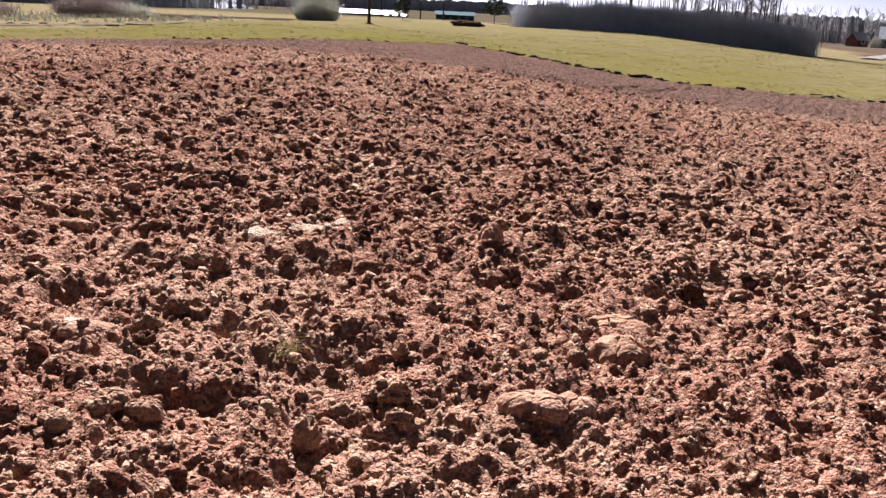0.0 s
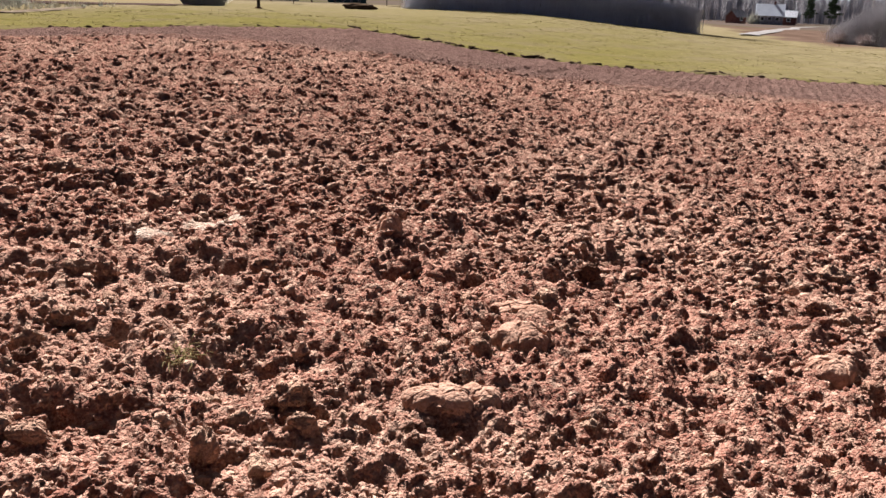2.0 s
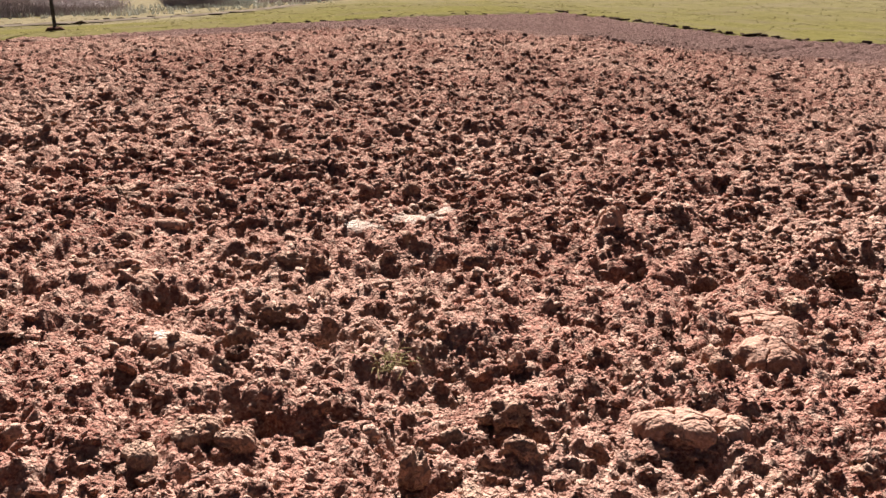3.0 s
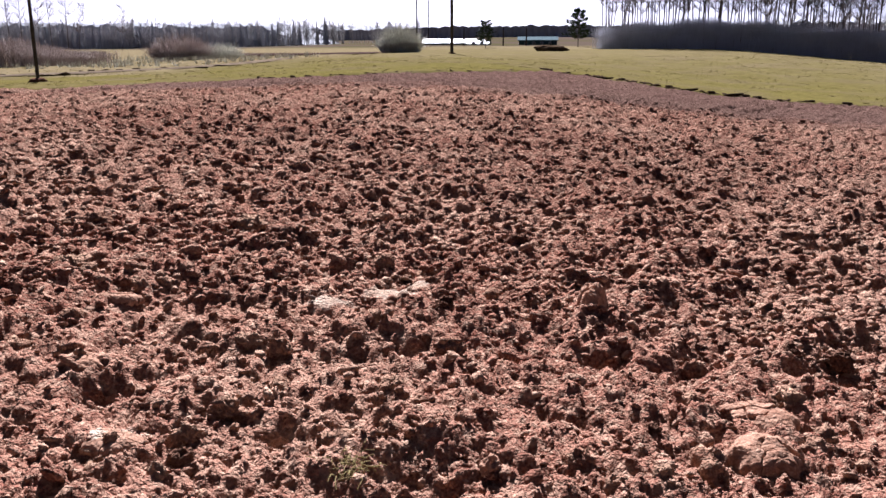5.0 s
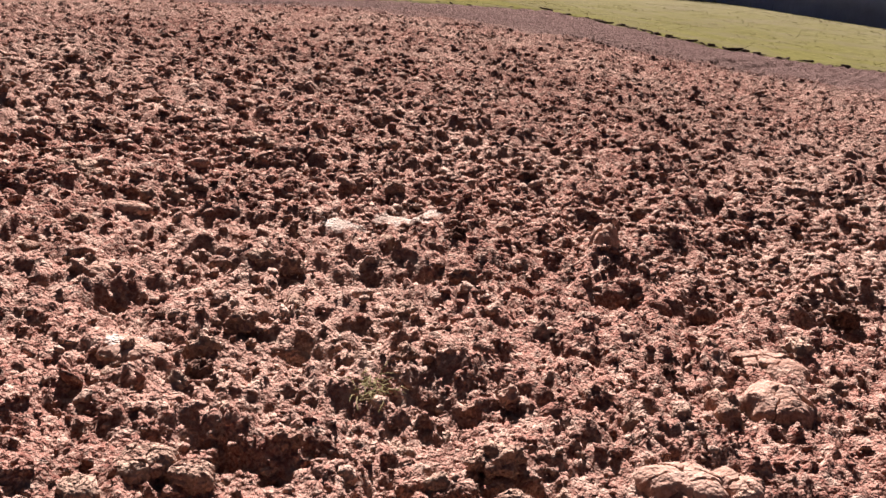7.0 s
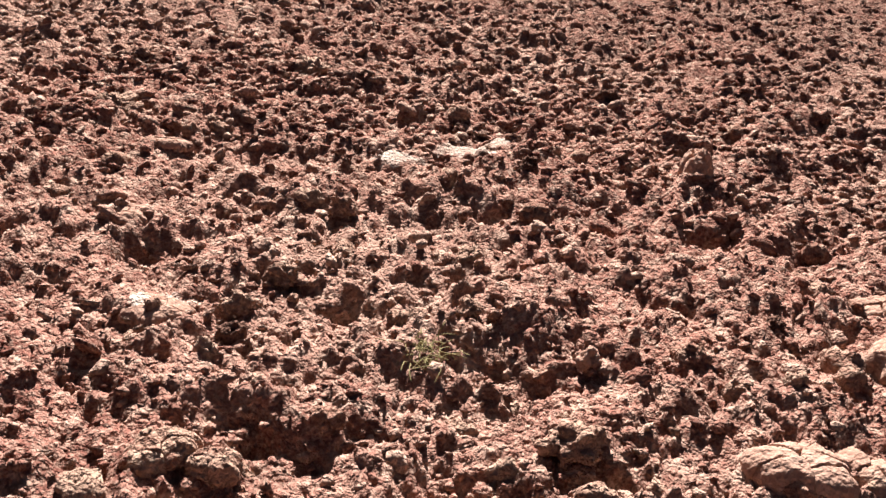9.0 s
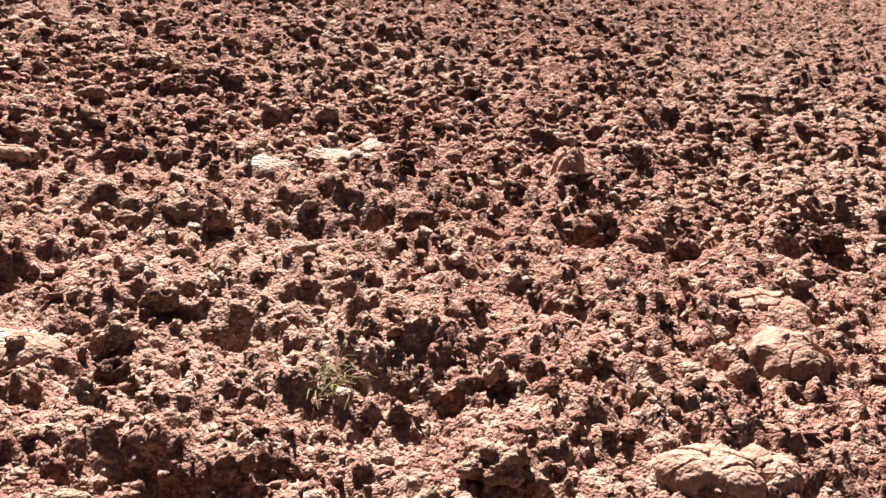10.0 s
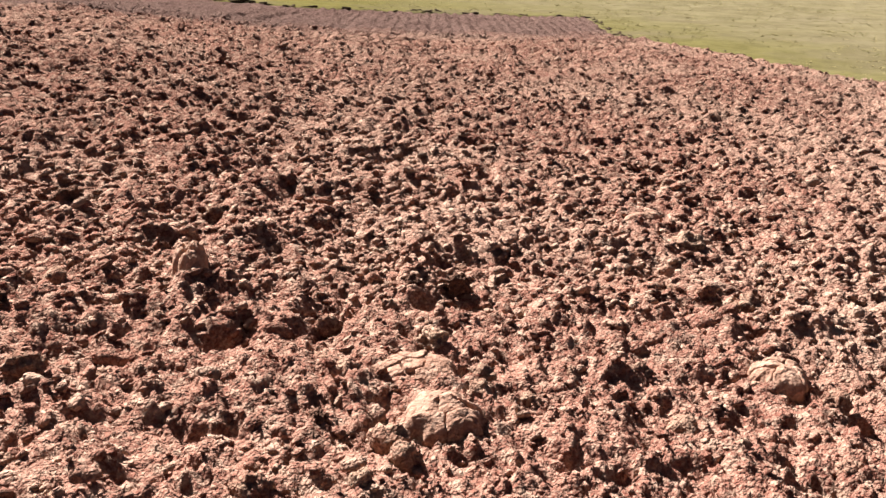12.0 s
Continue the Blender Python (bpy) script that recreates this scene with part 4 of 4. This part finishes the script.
def cracked_clod(x, y, w, d, h, sites, seed, label, material=PALE, turn=0):
    """A dried lump whose crust has split into plates: a damp core, and each plate a solid piece on it."""
    rng = random.Random(seed)
    pts = []
    while len(pts) < sites:
        a, r = rng.uniform(0, 6.283), 0.82 * math.sqrt(rng.random())
        p = (r * math.cos(a), r * math.sin(a))
        if all(math.hypot(p[0] - q[0], p[1] - q[1]) > 0.95 / math.sqrt(sites) for q in pts):
            pts.append(p)

    def outline(a):
        return 1 + 0.16 * math.sin(2 * a + seed) + 0.10 * math.sin(3 * a + 2.1 * seed) + 0.05 * math.sin(7 * a + 0.7 * seed)

    def dome(px, py):
        rho = math.hypot(px, py) / outline(math.atan2(py, px))
        rough = 0.12 * noise.noise((px * 1.9 + seed, py * 1.9, 0)) + 0.08 * noise.noise((px * 5 + seed, py * 5, 2)) + 0.05 * noise.noise((px * 15, py * 15, seed))
        return h * (math.sqrt(max(0.0, 1 - min(1, rho) ** 3.4)) + rough)

    thing = new("cracked_clod")
    spokes, steps = 56, (0.0, 0.25, 0.5, 0.7, 0.85, 0.95, 1.0)
    for cx, cy in pts:
        lift, gap = h * rng.uniform(-0.06, 0.06), rng.choice((0.008, 0.010, 0.012, 0.030))
        tx, ty = h * rng.gauss(0, 0.12), h * rng.gauss(0, 0.12)
        verts, faces = [(cx * w / 2, cy * d / 2, dome(cx, cy) + lift)], []
        for k in range(spokes):
            a = 6.2832 * k / spokes
            ux, uy = math.cos(a), math.sin(a)
            reach = 2.0
            for qx, qy in pts:
                mx, my = qx - cx, qy - cy
                along = ux * mx + uy * my
                if along > 1e-6:
                    reach = min(reach, (mx * mx + my * my) / 2 / along)
            t = 0.0
            while t < reach and math.hypot(cx + ux * t, cy + uy * t) < 0.985 * outline(math.atan2(cy + uy * t, cx + ux * t)):
                t += 0.015
            open_edge = t >= reach
            reach = min(t, reach) * (1 + (0.05 * noise.noise((cx * 5 + ux * 3, cy * 5 + uy * 3, seed)) if open_edge else 0))
            reach = max(0.05, reach - (gap if open_edge else 0))
            for f in steps[1:]:
                px, py = cx + ux * reach * f, cy + uy * reach * f
                drop = 0.05 * h * max(0, (f - 0.85) / 0.15) ** 2
                bx_, by_ = px + 0.07 * noise.noise((px * 3, py * 3, seed)) + 0.03 * noise.noise((px * 9, py * 9, seed)), py + 0.07 * noise.noise((px * 3, py * 3, seed + 5)) + 0.03 * noise.noise((px * 9, py * 9, seed + 5))
                verts.append((bx_ * w / 2, by_ * d / 2, dome(px, py) + lift + tx * (px - cx) + ty * (py - cy) - drop))
            verts.append((verts[-1][0], verts[-1][1], verts[-1][2] - 0.55 * h))
        n = len(steps)
        for k in range(spokes):
            a0, b0 = 1 + k * n, 1 + (k + 1) % spokes * n
            faces.append((0, a0, b0))
            faces.extend((a0 + j, a0 + j + 1, b0 + j + 1, b0 + j) for j in range(n - 1))
        part("plate", mesh_from("plate", verts, faces, material), thing)
    part("core", lump("core", w * 0.92, d * 0.92, h * 0.80, CLOD, seed, 4, 0.2), thing, "damp brown core of the lump", pose(0, 0, -0.1 * h))
    thing.matrix_basis = pose(x, y, lie(x, y) - 0.005, 0, 0, turn)
    return tagged(thing, label, "clod", "cracked pale lumps on the field")


for x, y, w, d, h, sites, seed, label in CRACKED:
    cracked_clod(x, y, w, d, h * 0.62, sites, seed, label, CLOD if label == BROWN_NET else PALE)
BROWN, GREY = "rounded reddish-brown clod of damp clay", "smooth greyish-brown clod of clay"
for k, (x, y, w, h, mat, label, turn) in enumerate((
        (1.15, 7.20, 0.20, 0.17, DARK, "dark upright clod of damp soil", 20), (0.28, 7.58, 0.15, 0.12, CLOD, GREY, 70), (0.02, 7.50, 0.18, 0.11, CLOD, GREY, 0),
        (0.65, 6.02, 0.13, 0.10, CLOD, BROWN, 30), (0.79, 5.62, 0.14, 0.13, DARK, "dark upright clod of damp soil", 0), (-0.03, 3.80, 0.11, 0.09, CLOD, GREY, 15),
        (0.03, 4.07, 0.14, 0.09, CLOD, GREY, 0), (0.02, 3.61, 0.10, 0.09, DARK, BROWN, 50), (1.65, 3.86, 0.11, 0.11, CLOD, GREY, 0),
        (1.84, 4.41, 0.09, 0.08, DARK, BROWN, 80), (0.00, 3.49, 0.08, 0.09, CLOD, BROWN, 0), (0.72, 4.06, 0.11, 0.09, CLOD, BROWN, 40),
        (0.91, 4.12, 0.08, 0.08, CLOD, GREY, 0), (0.44, 3.29, 0.11, 0.08, CLOD, BROWN, 0), (1.14, 3.42, 0.19, 0.13, CLOD, BROWN, 25),
        (1.16, 3.88, 0.10, 0.09, PALE, "pale dry clod of clay soil", 60), (0.16, 3.51, 0.08, 0.05, PALE, "pale dry clod of clay soil", 90), (0.86, 2.96, 0.10, 0.15, CLOD, "wedge-shaped clod standing upright", 60),
        (4.45, 5.22, 0.15, 0.13, CLOD, "stone-like clod casting a dark shadow", 0), (4.52, 5.65, 0.11, 0.08, PALE, "pale dry clod of clay soil", 0), (4.11, 3.99, 0.17, 0.13, CLOD, BROWN, 30),
        (-0.88, 7.02, 0.24, 0.13, CLOD, BROWN, 0), (-2.05, 6.77, 0.34, 0.13, CLOD, "long low clod of turned soil", 10), (-1.52, 5.62, 0.28, 0.14, CLOD, "long low clod of turned soil", 0),
        (0.04, 4.77, 0.14, 0.10, CLOD, BROWN, 0), (1.67, 5.58, 0.13, 0.12, DARK, "dark upright clod of damp soil", 0), (1.78, 4.86, 0.05, 0.12, CLOD, "thin flake of clay standing on edge", 20),
        (0.87, 5.05, 0.15, 0.10, CLOD, GREY, 0), (3.34, 4.45, 0.15, 0.10, CLOD, BROWN, 0), (5.10, 6.08, 0.30, 0.14, CLOD, BROWN, 0),
        (4.58, 5.00, 0.22, 0.14, CLOD, BROWN, 40), (-1.03, 3.48, 0.32, 0.12, DARK, "long low dark clod of damp soil", 8), (2.55, 4.95, 0.16, 0.13, CLOD, BROWN, 0),
        (2.62, 4.60, 0.13, 0.09, CLOD, BROWN, 0), (3.02, 5.62, 0.14, 0.14, DARK, "dark upright clod of damp soil", 0), (2.75, 5.60, 0.12, 0.13, DARK, BROWN, 30))):
    clod_thing("soil_clod", x, y, w * 1.05, w * 0.85, h * 0.8, mat, 130 + k, label, turn)

# a tuft of dead roots
rng = random.Random(37)
strands = []
for k in range(70):
    p = Vector((rng.gauss(0, 0.05), rng.gauss(0, 0.04), 0))
    d = Vector((rng.gauss(0, 1), rng.gauss(0, 1), rng.uniform(0.1, 0.8))).normalized()
    for j in range(3):
        q = p + d * rng.uniform(0.015, 0.035)
        strands.append((p, q, 0.0022, 0.0016))
        p, d = q, (d + Vector((rng.gauss(0, 0.4), rng.gauss(0, 0.4), -0.35))).normalized()
roots = new("root_tuft", tubes("root_tuft", strands, STRAW, 4))
roots.matrix_basis = pose(0.62, 3.72, soil_top(0.62, 3.72) - 0.005)
tagged(roots, "tuft of pale dead grass roots turned up by the plough", "roots")
